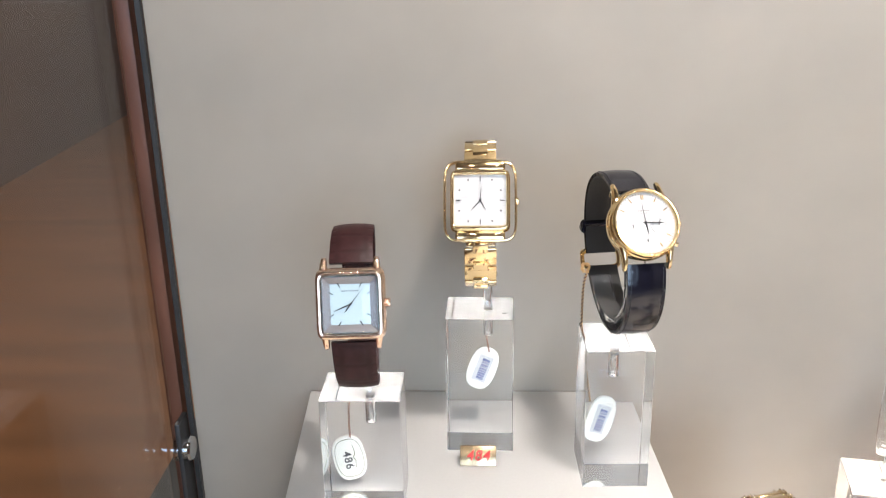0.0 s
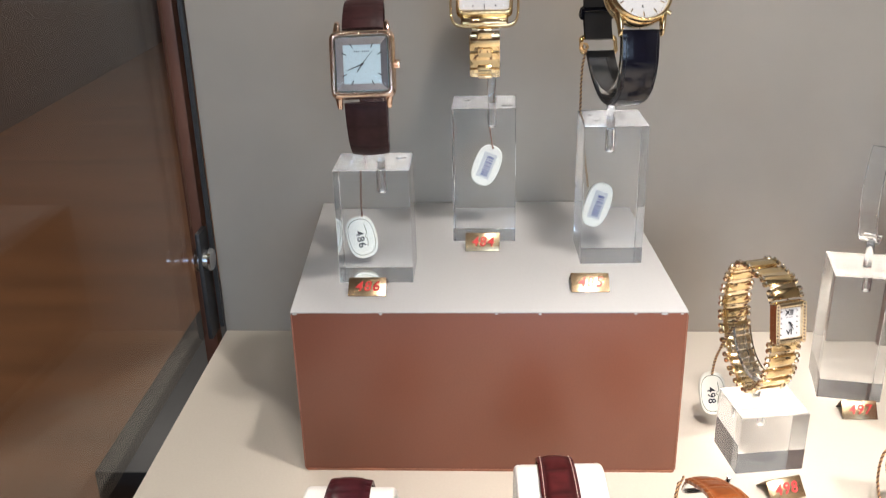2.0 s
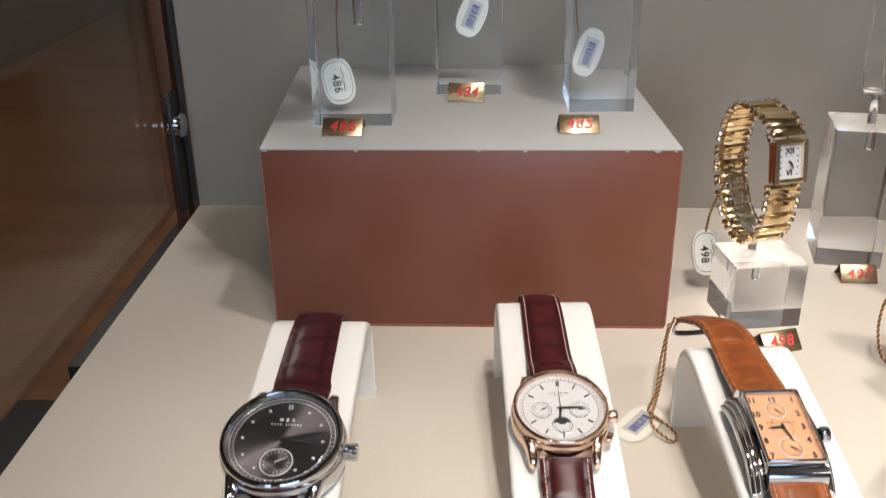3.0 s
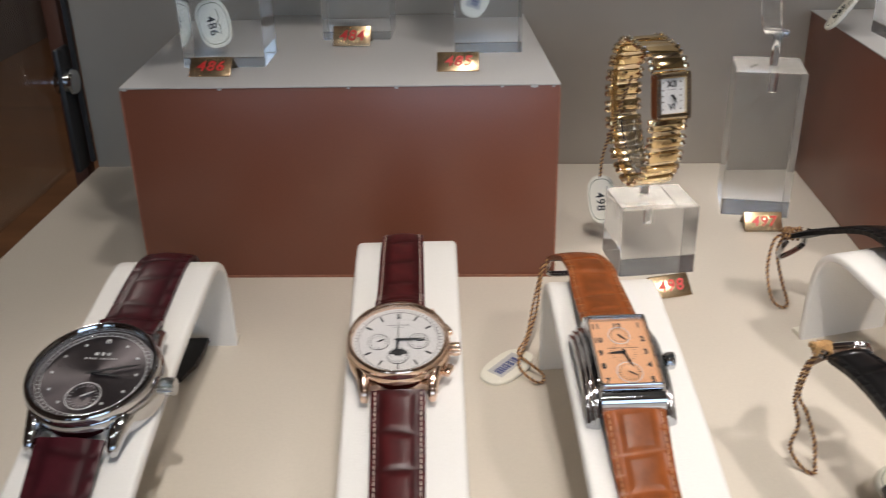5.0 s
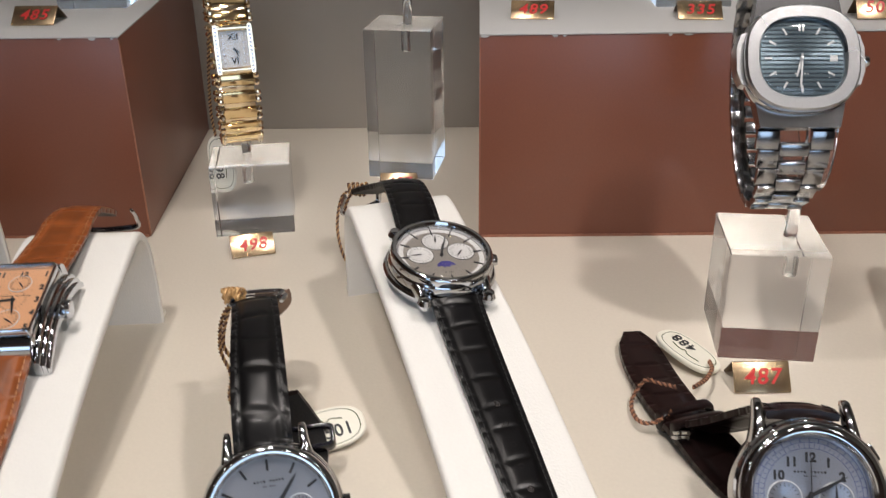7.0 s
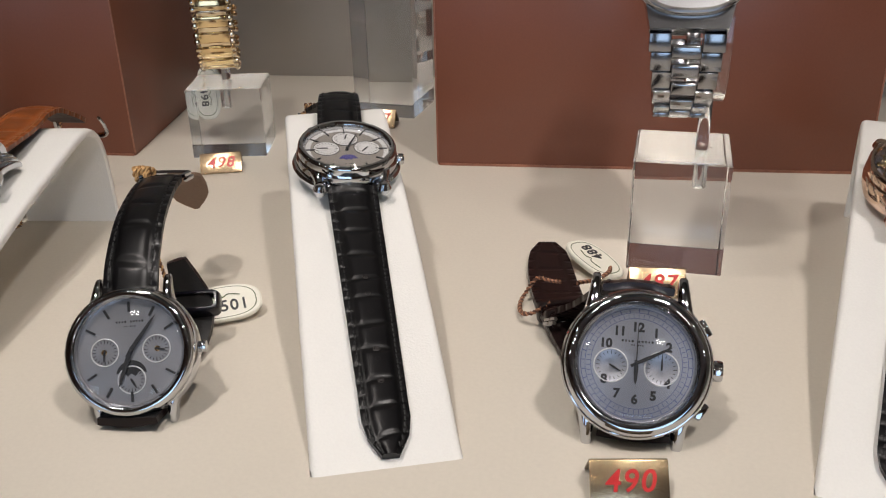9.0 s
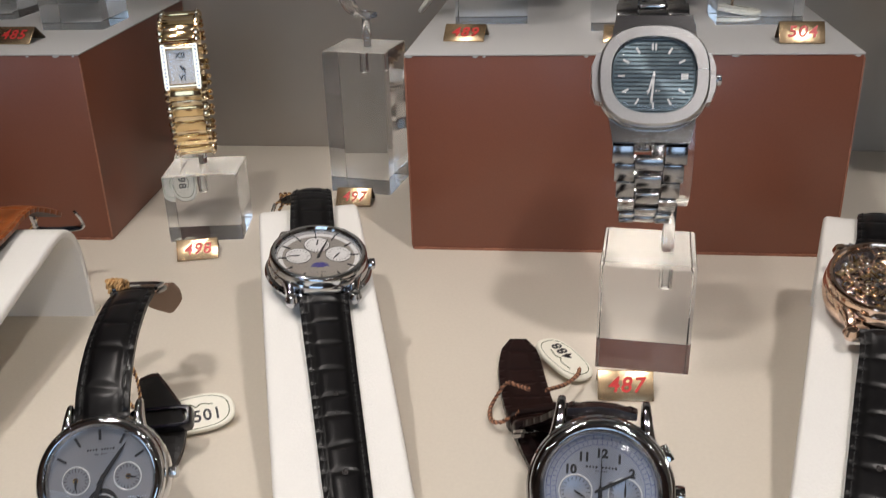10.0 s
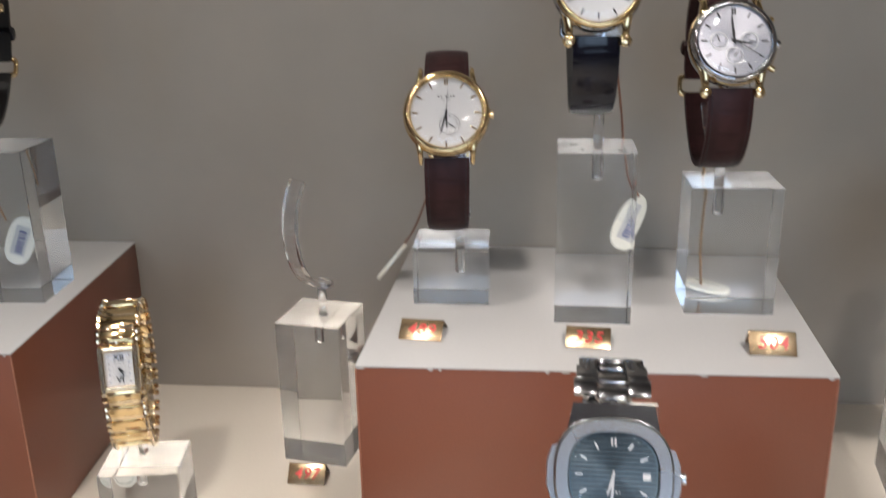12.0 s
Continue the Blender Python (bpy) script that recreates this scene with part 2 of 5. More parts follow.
M["strap_hole"] = surface("hole_lining", (0.012, 0.008, 0.007), 0.6, grain=2000, vary=0.2)
M["diamond"] = shader("diamond", (0.62, 0.60, 0.60), 0.04, 0.9)[0]
M["crystal"] = crystal_glass("watch_crystal")
M["pane"] = crystal_glass("side_glass", (0.92, 0.92, 0.90))
M["acrylic"] = acrylic("shade_tinted_acrylic")
M["acrylic_thin"] = acrylic("thin_acrylic", (0.96, 0.97, 0.98))
M["lamp_glow"] = glow("lamp_glow", (1.0, 0.9, 0.78), 30.0)
M["window_glow"] = glow("daylight_pane", (0.55, 0.74, 1.0), 3.0)
M["shop_lamp"] = glow("shop_lamp", (1.0, 0.95, 0.88), 35.0)
M["room"] = surface("shop_wall", (0.24, 0.155, 0.115), 0.8, grain=40, vary=0.1, large=1.0)
M["room_floor"] = wood("shop_floor", (0.26, 0.118, 0.052), 1.1, (1, 7, 1))
M["trim_wood"] = wood("trim_wood", (0.13, 0.055, 0.035), 3.0)
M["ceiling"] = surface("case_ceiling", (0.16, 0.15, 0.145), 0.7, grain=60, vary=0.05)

# ---- mesh helpers ----


def grouped(name, m=None, label="", category="", group="", kind=""):
    ob = new(name)
    ob.empty_display_size = 0.01
    if m is not None:
        ob.matrix_world = m
    return tagged(ob, label, category, group, kind)


def mesh_of(name, bm, mat, smooth=True):
    me = bpy.data.meshes.new(name)
    bmesh.ops.recalc_face_normals(bm, faces=bm.faces[:])
    bm.to_mesh(me)
    bm.free()
    for mt in mat if isinstance(mat, (list, tuple)) else [mat]:
        me.materials.append(mt)
    if smooth:
        for p in me.polygons:
            p.use_smooth = True
        me.set_sharp_from_angle(angle=radians(32))
    return me


def part(name, bm, mat, parent, label="", m=None, smooth=True):
    """One mesh object under a thing or a part; bm may be a mesh that is shared."""
    me = bm if isinstance(bm, bpy.types.Mesh) else mesh_of(name, bm, mat, smooth)
    ob = new(name, me)
    ob.parent = parent
    if m is not None:
        ob.matrix_basis = m
    return tagged(ob, label)


def thing(name, bm, mat, m=None, label="", category="", group="", kind="", smooth=True):
    ob = new(name, mesh_of(name, bm, mat, smooth))
    if m is not None:
        ob.matrix_world = m
    return tagged(ob, label, category, group, kind)


def box(sx, sy, sz, at=(0, 0, 0), bev=0.0, seg=2, bm=None, m=None):
    bm = bm or bmesh.new()
    r = bmesh.ops.create_cube(bm, size=1.0)
    vs = r["verts"]
    for v in vs:
        v.co = Vector((v.co.x * sx, v.co.y * sy, v.co.z * sz))
    if bev > 0:
        es = list({e for v in vs for e in v.link_edges})
        g = bmesh.ops.bevel(bm, geom=es, offset=bev, segments=seg, profile=0.5, affect="EDGES")
        vs = list({v for f in g["faces"] for v in f.verts} | {v for v in vs if v.is_valid})
    for v in vs:
        v.co = v.co + Vector(at)
        if m is not None:
            v.co = m @ v.co
    return bm


def lathe(profile, n=48, bm=None, m=None):
    """Turns (radius, height) rows round z; radius 0 closes it."""
    bm = bm or bmesh.new()
    rings = []
    for r, z in profile:
        if r <= 1e-9:
            rings.append([bm.verts.new((0, 0, z))])
        else:
            rings.append([bm.verts.new((r * math.cos(a), r * math.sin(a), z)) for a in (2 * math.pi * i / n for i in range(n))])
    for a, b in zip(rings, rings[1:]):
        for i in range(n):
            j = (i + 1) % n
            if len(a) == 1 and len(b) > 1:
                bm.faces.new((a[0], b[i], b[j]))
            elif len(b) == 1 and len(a) > 1:
                bm.faces.new((a[i], a[j], b[0]))
            elif len(a) > 1:
                bm.faces.new((a[i], a[j], b[j], b[i]))
    if m is not None:
        for ring in rings:
            for v in ring:
                v.co = m @ v.co
    return bm


def stack(outlines, bm=None, cap=True):
    """Joins equal-length outlines of (x, y, z) into a skin with caps."""
    bm = bm or bmesh.new()
    rings = [[bm.verts.new(p) for p in o] for o in outlines]
    n = len(rings[0])
    for a, b in zip(rings, rings[1:]):
        for i in range(n):
            j = (i + 1) % n
            bm.faces.new((a[i], a[j], b[j], b[i]))
    if cap:
        bm.faces.new(rings[0][::-1])
        bm.faces.new(rings[-1])
    return bm


def rounded(w, h, power=4.0, n=64):
    """A superellipse outline, w by h."""
    out = []
    for i in range(n):
        a = 2 * math.pi * i / n
        c, s = math.cos(a), math.sin(a)
        out.append((w / 2 * math.copysign(abs(c) ** (2 / power), c), h / 2 * math.copysign(abs(s) ** (2 / power), s)))
    return out


def slab(outline, z0, z1, bev=0.0, bm=None):
    """An outline raised from z0 to z1 with a rounded upper edge."""
    rows = [(1.0, z0)]
    ext = max(abs(x) for x, y in outline)
    if bev > 0:
        for k in range(4):
            a = math.pi / 2 * k / 3
            rows.append((1 - bev / ext * (1 - math.cos(a)), z1 - bev + bev * math.sin(a)))
    else:
        rows.append((1.0, z1))
    return stack([[(x * s, y * s, z) for x, y in outline] for s, z in rows], bm)


def ring_slab(outer, inner, z0, z1, z_in=None, bm=None):
    """A flat ring between two outlines."""
    bm = bm or bmesh.new()
    zi = z1 if z_in is None else z_in
    h = z1 - z0

    def at(k, z):
        return [(ox + (ix - ox) * k, oy + (iy - oy) * k, z) for (ox, oy), (ix, iy) in zip(outer, inner)]
    rows = [at(0.0, z0), at(0.0, z0 + h * 0.45), at(0.05, z0 + h * 0.68), at(0.16, z0 + h * 0.86), at(0.34, z0 + h * 0.98), at(0.52, z1), at(0.72, z1 * 0.9 + zi * 0.1), at(0.90, zi), at(0.97, zi - h * 0.1), at(1.0, zi - h * 0.28), at(1.0, z0)]
    return stack(rows, bm, cap=False)


def smooth_path(pts, per=6):
    """A Catmull-Rom curve through 3D points."""
    p = [Vector(q) for q in pts]
    p = [2 * p[0] - p[1]] + p + [2 * p[-1] - p[-2]]
    out = []
    for i in range(1, len(p) - 2):
        for k in range(per):
            t = k / per
            a, b, c, d = p[i - 1], p[i], p[i + 1], p[i + 2]
            out.append(0.5 * ((2 * b) + (c - a) * t + (2 * a - 5 * b + 4 * c - d) * t * t + (3 * b - a - 3 * c + d) * t ** 3))
    out.append(p[-2])
    return out


def tube(pts, r, n=8, bm=None, twist=0.0):
    """A round cord along points; twist makes two strands wound on each other."""
    bm = bm or bmesh.new()
    strands = (0, math.pi) if twist else (0,)
    side = Vector((0.3, 0.5, 0.8)).normalized()
    frames, length = [], 0.0
    for i, q in enumerate(pts):
        d = (pts[min(i + 1, len(pts) - 1)] - pts[max(i - 1, 0)]).normalized()
        side = (side - d * side.dot(d)).normalized()
        if i:
            length += (q - pts[i - 1]).length
        frames.append((q, side.copy(), d.cross(side), length))
    for s in strands:
        rows, before = [], len(bm.faces)
        for q, u, v, le in frames:
            if twist:
                a = s + le * twist
                q = q + (u * math.cos(a) + v * math.sin(a)) * r * 0.75
            rows.append([q + (u * math.cos(b) + v * math.sin(b)) * (r * (0.8 if twist else 1)) for b in (2 * math.pi * k / n for k in range(n))])
        stack(rows, bm)
        if s:
            for f in list(bm.faces)[before:]:
                f.material_index = 1
    return bm


def rope(pts, r, per=10, turns=1400.0, bm=None):
    """A twisted cord."""
    p = smooth_path(pts, per)
    fine = []
    for a, b in zip(p, p[1:]):
        k = max(1, int((b - a).length / (r * 0.8)))
        fine += [a.lerp(b, i / k) for i in range(k)]
    return tube(fine + [p[-1]], r, 5, bm, turns)


def digits(parent, txt, size, mat, m, shear=0.0, bold=0.0, step=0.56):
    """A printed number, one part for each figure."""
    for i, ch in enumerate(txt):
        x = (i - (len(txt) - 1) / 2) * size * step
        key = (ch, size, mat, shear)
        if key not in FIGURES:
            FIGURES[key] = text_mesh(ch, size, M[mat], 0.0001, shear, bold)
        part("digit", FIGURES[key], None, parent, m=m @ pose(x, 0, 0))


FIGURES = {}


def text_mesh(txt, size, mat, depth=0.00006, shear=0.0, bold=0.0):
    cu = bpy.data.curves.new("lettering", "FONT")
    cu.body, cu.size, cu.extrude, cu.shear, cu.offset = txt, size, depth, shear, bold
    cu.align_x, cu.align_y, cu.resolution_u = "CENTER", "CENTER", 3
    tmp = bpy.data.objects.new("lettering", cu)
    me = bpy.data.meshes.new_from_object(tmp)
    bpy.data.objects.remove(tmp)
    bpy.data.curves.remove(cu)
    me.materials.clear()
    me.materials.append(mat)
    return me

# ---- the display case ----
WALL_Y, LEFT_X, RIGHT_X, TOP_Z = 0.516, -0.168, 0.95, 0.82
thing("floor", box(RIGHT_X - LEFT_X + 0.026, 0.95, 0.02, ((RIGHT_X + LEFT_X + 0.026) / 2, WALL_Y - 0.475, -0.01), 0.001), M["shelf"],
      label="cream shelf floor of the display case", category="floor", kind="structure")
thing("wall_back", box(RIGHT_X - LEFT_X + 0.12, 0.02, TOP_Z + 0.02, ((RIGHT_X + LEFT_X) / 2 + 0.06, WALL_Y + 0.01, TOP_Z / 2 - 0.01), 0.0008), M["wall"],
      label="greige back wall of the display case", category="wall", kind="structure")
thing("wall_right", box(0.02, 0.95, TOP_Z + 0.02, (RIGHT_X + 0.045, WALL_Y - 0.475, TOP_Z / 2 - 0.01)), M["wall"], label="greige side wall of the display case", category="wall", kind="structure")
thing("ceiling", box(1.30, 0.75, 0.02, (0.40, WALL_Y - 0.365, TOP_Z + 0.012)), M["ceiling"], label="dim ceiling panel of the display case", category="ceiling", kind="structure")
# Unseen fittings, also for the added wall-wash lamp.
for lamp_at, lamp_to, lamp_watts, lamp_cone in LAMPS:
    fix = grouped("recessed_spotlight", pose(lamp_at[0], lamp_at[1], TOP_Z), "small round recessed ceiling spotlight, lit, assumed above the view", "spotlight", "case spotlights")
    part("trim_ring", lathe([(0.045, 0.0005), (0.045, -0.004), (0.034, -0.005), (0.032, 0.0005)], 32), M["brushed"], fix)
    part("bulb", lathe([(0.0, -0.0015), (0.03, -0.0015), (0.031, 0.0005)], 24), M["lamp_glow"], fix, "glowing warm white bulb")

# glass side with its bracket and bolt
side = grouped("glass_side_panel", pose(LEFT_X, 0, 0), "clear glass side panel with a steel clamp bolt", "glass panel", kind="structure")
part("pane", box(0.006, 0.80, TOP_Z - 0.01, (-0.0125, WALL_Y - 0.415, TOP_Z / 2)), M["pane"], side).visible_shadow = False
part("edge_strip", box(0.0030, 0.0035, TOP_Z - 0.01, (-0.0015, WALL_Y - 0.0025, TOP_Z / 2)), M["metal_dark"], side, "dark metal edge strip")
part("bracket", box(0.004, 0.018, 0.082, (-0.006, WALL_Y - 0.010, 0.043), 0.0015), M["metal_dark"], side)
bolt = part("bolt", lathe([(0, 0), (0.0085, 0), (0.009, 0.001), (0.009, 0.0035), (0.0075, 0.004), (0.0075, 0.0055), (0.0085, 0.006), (0.0085, 0.0095), (0.0075, 0.011), (0, 0.0112)], 28),
            M["steel"], side, "polished steel clamp bolt", pose(-0.0105, WALL_Y - 0.011, 0.062, 0, 90, 0))

# the wooden edge behind the glass and the dark rail before it
thing("trim", box(0.010, 0.012, 0.9, (-0.1810, 0.5225, 0.37), 0.001), M["trim_wood"], label="dark reddish wooden edge strip beside the glass", category="trim", kind="structure")
for name, y0, y1, x0 in (("ledge", 0.598, 1.06, -0.335), ("rail", -0.02, 0.548, -0.355)):
    thing(name, box(-0.16 - x0, y1 - y0, 0.03, ((x0 - 0.16) / 2, (y0 + y1) / 2, -0.205), 0.002), M["metal_dark"], label="dark grey metal " + name + " low beside the case", category=name, kind="structure")

# the cabinet that carries the case
thing("cabinet_base", box(1.10, 0.90, 1.278, (0.40, WALL_Y - 0.46, -0.661), 0.004), M["trim_wood"], label="dark wooden cabinet under the display case", category="cabinet", kind="structure")

# the shop round the case
bm = bmesh.new()
for s, a in (((7.2, 0.1, 4), (0.3, -3.6, 0.6)), ((7.2, 0.1, 4), (0.3, 10.5, 0.6)), ((0.1, 14.2, 4), (-3.3, 3.45, 0.6)), ((0.1, 14.2, 4), (3.9, 3.45, 0.6))):
    box(*s, a, bm=bm)
thing("wall_shop", bm, M["room"], label="dim brown shop walls round the case", category="wall", kind="structure")
thing("floor_shop", box(7.2, 14.2, 0.1, (0.3, 3.45, -1.35)), M["room_floor"], label="orange-brown wooden shop floor", category="floor", kind="structure")
thing("ceiling_shop", box(7.2, 14.2, 0.1, (0.3, 3.45, 2.6)), M["room"], label="dim shop ceiling", category="ceiling", kind="structure")
for lx, ly in [(lx, ly) for lx in (-1.6, -0.4, 0.8, 2.0) for ly in (-2.6, -1.3)] + [(-1.7, 2.6), (-1.9, 6.2)]:
    dl = grouped("shop_downlight", pose(lx, ly, 2.55), "round white shop ceiling downlight, lit", "downlight", "shop downlights")
    part("trim_ring", lathe([(0.11, 0.0), (0.11, -0.008), (0.085, -0.01), (0.08, 0.0)], 32), M["brushed"], dl)
    part("bulb", lathe([(0.0, -0.004), (0.078, -0.004), (0.08, 0.0)], 24), M["shop_lamp"], dl, "glowing white lamp")
for ly, watts in ((2.6, 74.0), (6.2, 38.0)):
    spot_lamp("shop_spot", (-1.8, ly, 2.50), (-1.8, ly - 0.2, -1.3), watts, (1.0, 0.93, 0.85), 0.08, 130.0)
for n, wx, ww in ((1, 0.9, 1.9), (2, -1.2, 0.5)):
    win = grouped("window_%d" % n, pose(wx, -3.54, 0.9), "bright shop window with bluish daylight", "window", kind="structure")
    part("pane", box(ww, 0.01, 1.6, (0, 0.02, 0)), M["window_glow"], win)
    for sx in (-ww / 2 - 0.03, ww / 2 + 0.03):
        part("frame", box(0.06, 0.06, 1.72, (sx, 0.03, 0), 0.004), M["metal_dark"], win)
    for sz in (-0.83, 0.83):
        part("frame", box(ww, 0.06, 0.06, (0, 0.03, sz), 0.004), M["metal_dark"], win)

# ---- plinths ----


def plinth(x, y, yaw, w, d, h, lean, label):
    """A laminated block with a white lid, front left corner at x, y; its sides run off square by lean over its depth."""
    g = grouped("display_plinth", pose(x, y, 0, 0, 0, yaw), label, "plinth", "display plinths")
    skew = Matrix(((1, lean / d, 0, 0), (0, 1, 0, 0), (0, 0, 1, 0), (0, 0, 0, 1)))
    part("body", box(w, d, h - 0.0008, (w / 2, d / 2, (h - 0.0008) / 2), 0.0006, m=skew), M["plinth"], g)
    part("top", box(w + 0.0006, d + 0.0006, 0.0008, (w / 2, d / 2, h - 0.0004), 0.0003, m=skew), M["plinth_top"], g, "matt white top board")
    # Highlight along the lower edge, put into the colour of a thin strip.
    part("pale_edge", box(w - 0.002, 0.0007, 0.0012, (w / 2, -0.0001, 0.0007)), M["pale_edge"], g, "pale lower edge line, highlight put into its colour")
    # Lighter lines down the front corners.
    for ex in (0.0, w):
        part("pale_edge", box(0.0007, 0.0007, h - 0.004, (ex, 0.0, h / 2)), M["pale_edge"], g, "pale corner edge line")
    rr = random.Random(int(w * 10000))
    for k in range(7):
        cw = rr.uniform(0.0010, 0.0042)
        cx = (0.002, w - 0.003)[k] if k < 2 else rr.uniform(0.01, w - 0.01)
        chip = slab(rounded(cw, rr.uniform(0.0007, 0.0014), 1.6, 10), 0.0, 0.00025)
        part("chip", chip, M["plinth_top"], g, "small pale chip in the edge", pose(cx, -0.0001, h - 0.0012, 90, 0, 0))
    return g


plinth(-0.0770, 0.3485, 0.3, 0.2065, 0.1655, 0.100, -0.0095, "brown laminated display plinth with a matt white top")
plinth(0.2925, 0.3465, 0.3, 0.2075, 0.1675, 0.100, 0.0050, "brown laminated display plinth with a chipped white top")

# ---- clear stands ----
LOOP_A, LOOP_B = 0.0345, 0.0255


def loop_point(phi, a, b, k=1.0, yoff=0.0):
    """A point of the wrist loop in a watch's own axes; phi in degrees from the dial towards twelve."""
    return Vector((0, yoff + k * a * math.sin(radians(phi)), -b - 0.0045 + k * b * math.cos(radians(phi))))


def band(points, w, thick, bm=None):
    """A strip of constant width along points in the y-z plane."""
    rows = []
    for i, q in enumerate(points):
        d = (points[min(i + 1, len(points) - 1)] - points[max(i - 1, 0)]).normalized()
        nrm = Vector((1, 0, 0)).cross(d)
        rows.append([(x, *(q + nrm * o).yz) for x, o in ((-w / 2, -thick / 2), (w / 2, -thick / 2), (w / 2, thick / 2), (-w / 2, thick / 2))])
    return stack(rows, bm)


def stand(x, y, yaw, w, d, z0, z1, wm=None, a=LOOP_A, b=LOOP_B, label="clear acrylic display block with a peg and clip", k=0.86, side=0.0, yoff=0.0, sweep=-171):
    """A block, front left corner at x, y, with a C-shaped clip in the axes wm of the watch that it holds."""
    base = pose(x, y, z0, 0, 0, yaw) @ pose(w / 2, d / 2, 0)
    g = grouped("display_stand", base, label, "display stand", "acrylic display stands")
    bm = box(w, d, z1 - z0 - 0.0003, (0, 0, (z1 - z0) / 2), 0.0003, 1)
    if wm is None:
        part("block", bm, M["acrylic"], g, "clear acrylic block").visible_shadow = False
        return g
    pts = [loop_point(p, a, b, k, yoff) for p in range(48, sweep, -6)]
    cm = wm @ pose(side, 0, 0)
    part("clip", band(pts, 0.010, 0.0026), M["acrylic_thin"], g, "clear acrylic C-shaped clip", base.inverted() @ cm).visible_shadow = False
    low = min((cm @ q for q in pts), key=lambda q: q.z)
    lo = base.inverted() @ low
    h = z1 - z0
    me = mesh_of("block", bm, M["acrylic"])
    bm = bmesh.new()
    bm.from_mesh(me)
    hole = lathe([(0, h - 0.014), (0.0020, h - 0.014), (0.0026, h - 0.0134), (0.0026, h - 0.0012), (0, h - 0.0012)], 16)
    bmesh.ops.recalc_face_normals(hole, faces=hole.faces[:])
    bmesh.ops.reverse_faces(hole, faces=hole.faces[:])
    for v in hole.verts:
        v.co.x += lo.x
        v.co.y += lo.y
    tmp = bpy.data.meshes.new("block_hole")
    hole.to_mesh(tmp)
    hole.free()
    bm.from_mesh(tmp)
    bm.to_mesh(me)
    bm.free()
    bpy.data.meshes.remove(tmp)
    for p in me.polygons:
        p.use_smooth = True
    me.set_sharp_from_angle(angle=radians(32))
    part("block", me, None, g, "clear acrylic block with a drilled peg hole").visible_shadow = False
    part("peg", lathe([(0, 0), (0.0022, 0), (0.0024, 0.02), (0.0024, 0.98), (0.002, 1), (0, 1)], 16), M["acrylic_thin"], g, "clear acrylic peg",
         Matrix.Translation((lo.x, lo.y, h + 0.00005)) @ Matrix.Diagonal((1, 1, max(0.0015, lo.z - h - 0.0012), 1))).visible_shadow = False
    return g


# ---- watches ----


SCALE_EDGE = 0.32
RELIEF = {"black": 0.00036, "dark_brown": 0.00036, "tan": 0.00034, "maroon": 0.00036, "burgundy": 0.00032}


def soft_step(x):
    x = min(1.0, max(0.0, x))
    return x * x * (3 - 2 * x)


def ribbon(pts, widths, thick, side=Vector((1, 0, 0)), dome=0.35, cell=0.0105, relief=0.0):
    """A leather strap along points: domed outside with raised scales, flat lining, and its own coordinates; widths at even steps along it."""
    bm = bmesh.new()
    uv = bm.loops.layers.uv.new("UVMap")
    if relief:
        total = sum((b - a).length for a, b in zip(pts, pts[1:]))
        pts = smooth_path(pts, max(2, math.ceil(total / (len(pts) - 1) / 0.0008)))
    half = (0.2, 0.42, 0.56, 0.64, 0.72, 0.82, 0.9, 0.95, 1.0) if relief else (0.6, 0.92, 1.0)
    n, us = len(pts), [-u for u in half[::-1]] + [0.0] + list(half)
    rows, length = [], [0.0]
    for a, b in zip(pts, pts[1:]):
        length.append(length[-1] + (b - a).length)
    rr = random.Random(int(length[-1] * 1e6))
    joints = [(-0.3 * cell, 0.0, 0.0)]
    while joints[-1][0] < length[-1] + cell:
        joints.append((joints[-1][0] + cell * rr.uniform(0.78, 1.2), cell * rr.uniform(-0.13, 0.13), cell * rr.uniform(-0.1, 0.1)))

    def along(sv, u):
        at = [a + b * u + c * u * u for a, b, c in joints]
        k = max([0] + [j for j in range(len(at) - 1) if at[j] <= sv])
        return k + (sv - at[k]) / (at[k + 1] - at[k])

    coords = []
    for i, q in enumerate(pts):
        d = (pts[min(i + 1, n - 1)] - pts[max(i - 1, 0)]).normalized()
        s = (side - d * side.dot(d)).normalized()
        nrm = s.cross(d)
        f = length[i] / length[-1] * (len(widths) - 1)
        k = min(int(f), len(widths) - 2)
        w = widths[k] + (widths[k + 1] - widths[k]) * (f - k)
        row, crow = [], []
        for u in us:
            v = along(length[i], u)
            a = abs(u) / 2
            cross = min(v % 1, 1 - v % 1) if a <= SCALE_EDGE else 0.6 * min((2 * v) % 1, 1 - (2 * v) % 1)
            up = relief * (soft_step(min(cross, abs(a - SCALE_EDGE) * 1.4) / 0.2) - 0.7) if abs(u) < 0.93 else 0.0
            row.append(bm.verts.new(q + s * (u * w / 2) + nrm * (thick * (0.5 - dome * (abs(u) ** 2.5)) + up)))
            crow.append(((u + 1) / 2, v))
        row += [bm.verts.new(q + s * (u * w / 2) - nrm * thick * 0.5) for u in (0.97, -0.97)]
        rows.append(row)
        coords.append(crow + [(1.0, crow[-1][1]), (0.0, crow[0][1])])
    m = len(rows[0])
    for i in range(n - 1):
        for j in range(m):
            k = (j + 1) % m
            f = bm.faces.new((rows[i][j], rows[i][k], rows[i + 1][k], rows[i + 1][j]))
            f.material_index = 1 if j == len(us) else 0
            for lp, (c, r) in zip(f.loops, ((j, i), (k, i), (k, i + 1), (j, i + 1))):
                lp[uv].uv = coords[r][c]
    bm.faces.new(rows[0][::-1]), bm.faces.new(rows[-1])
    return bm


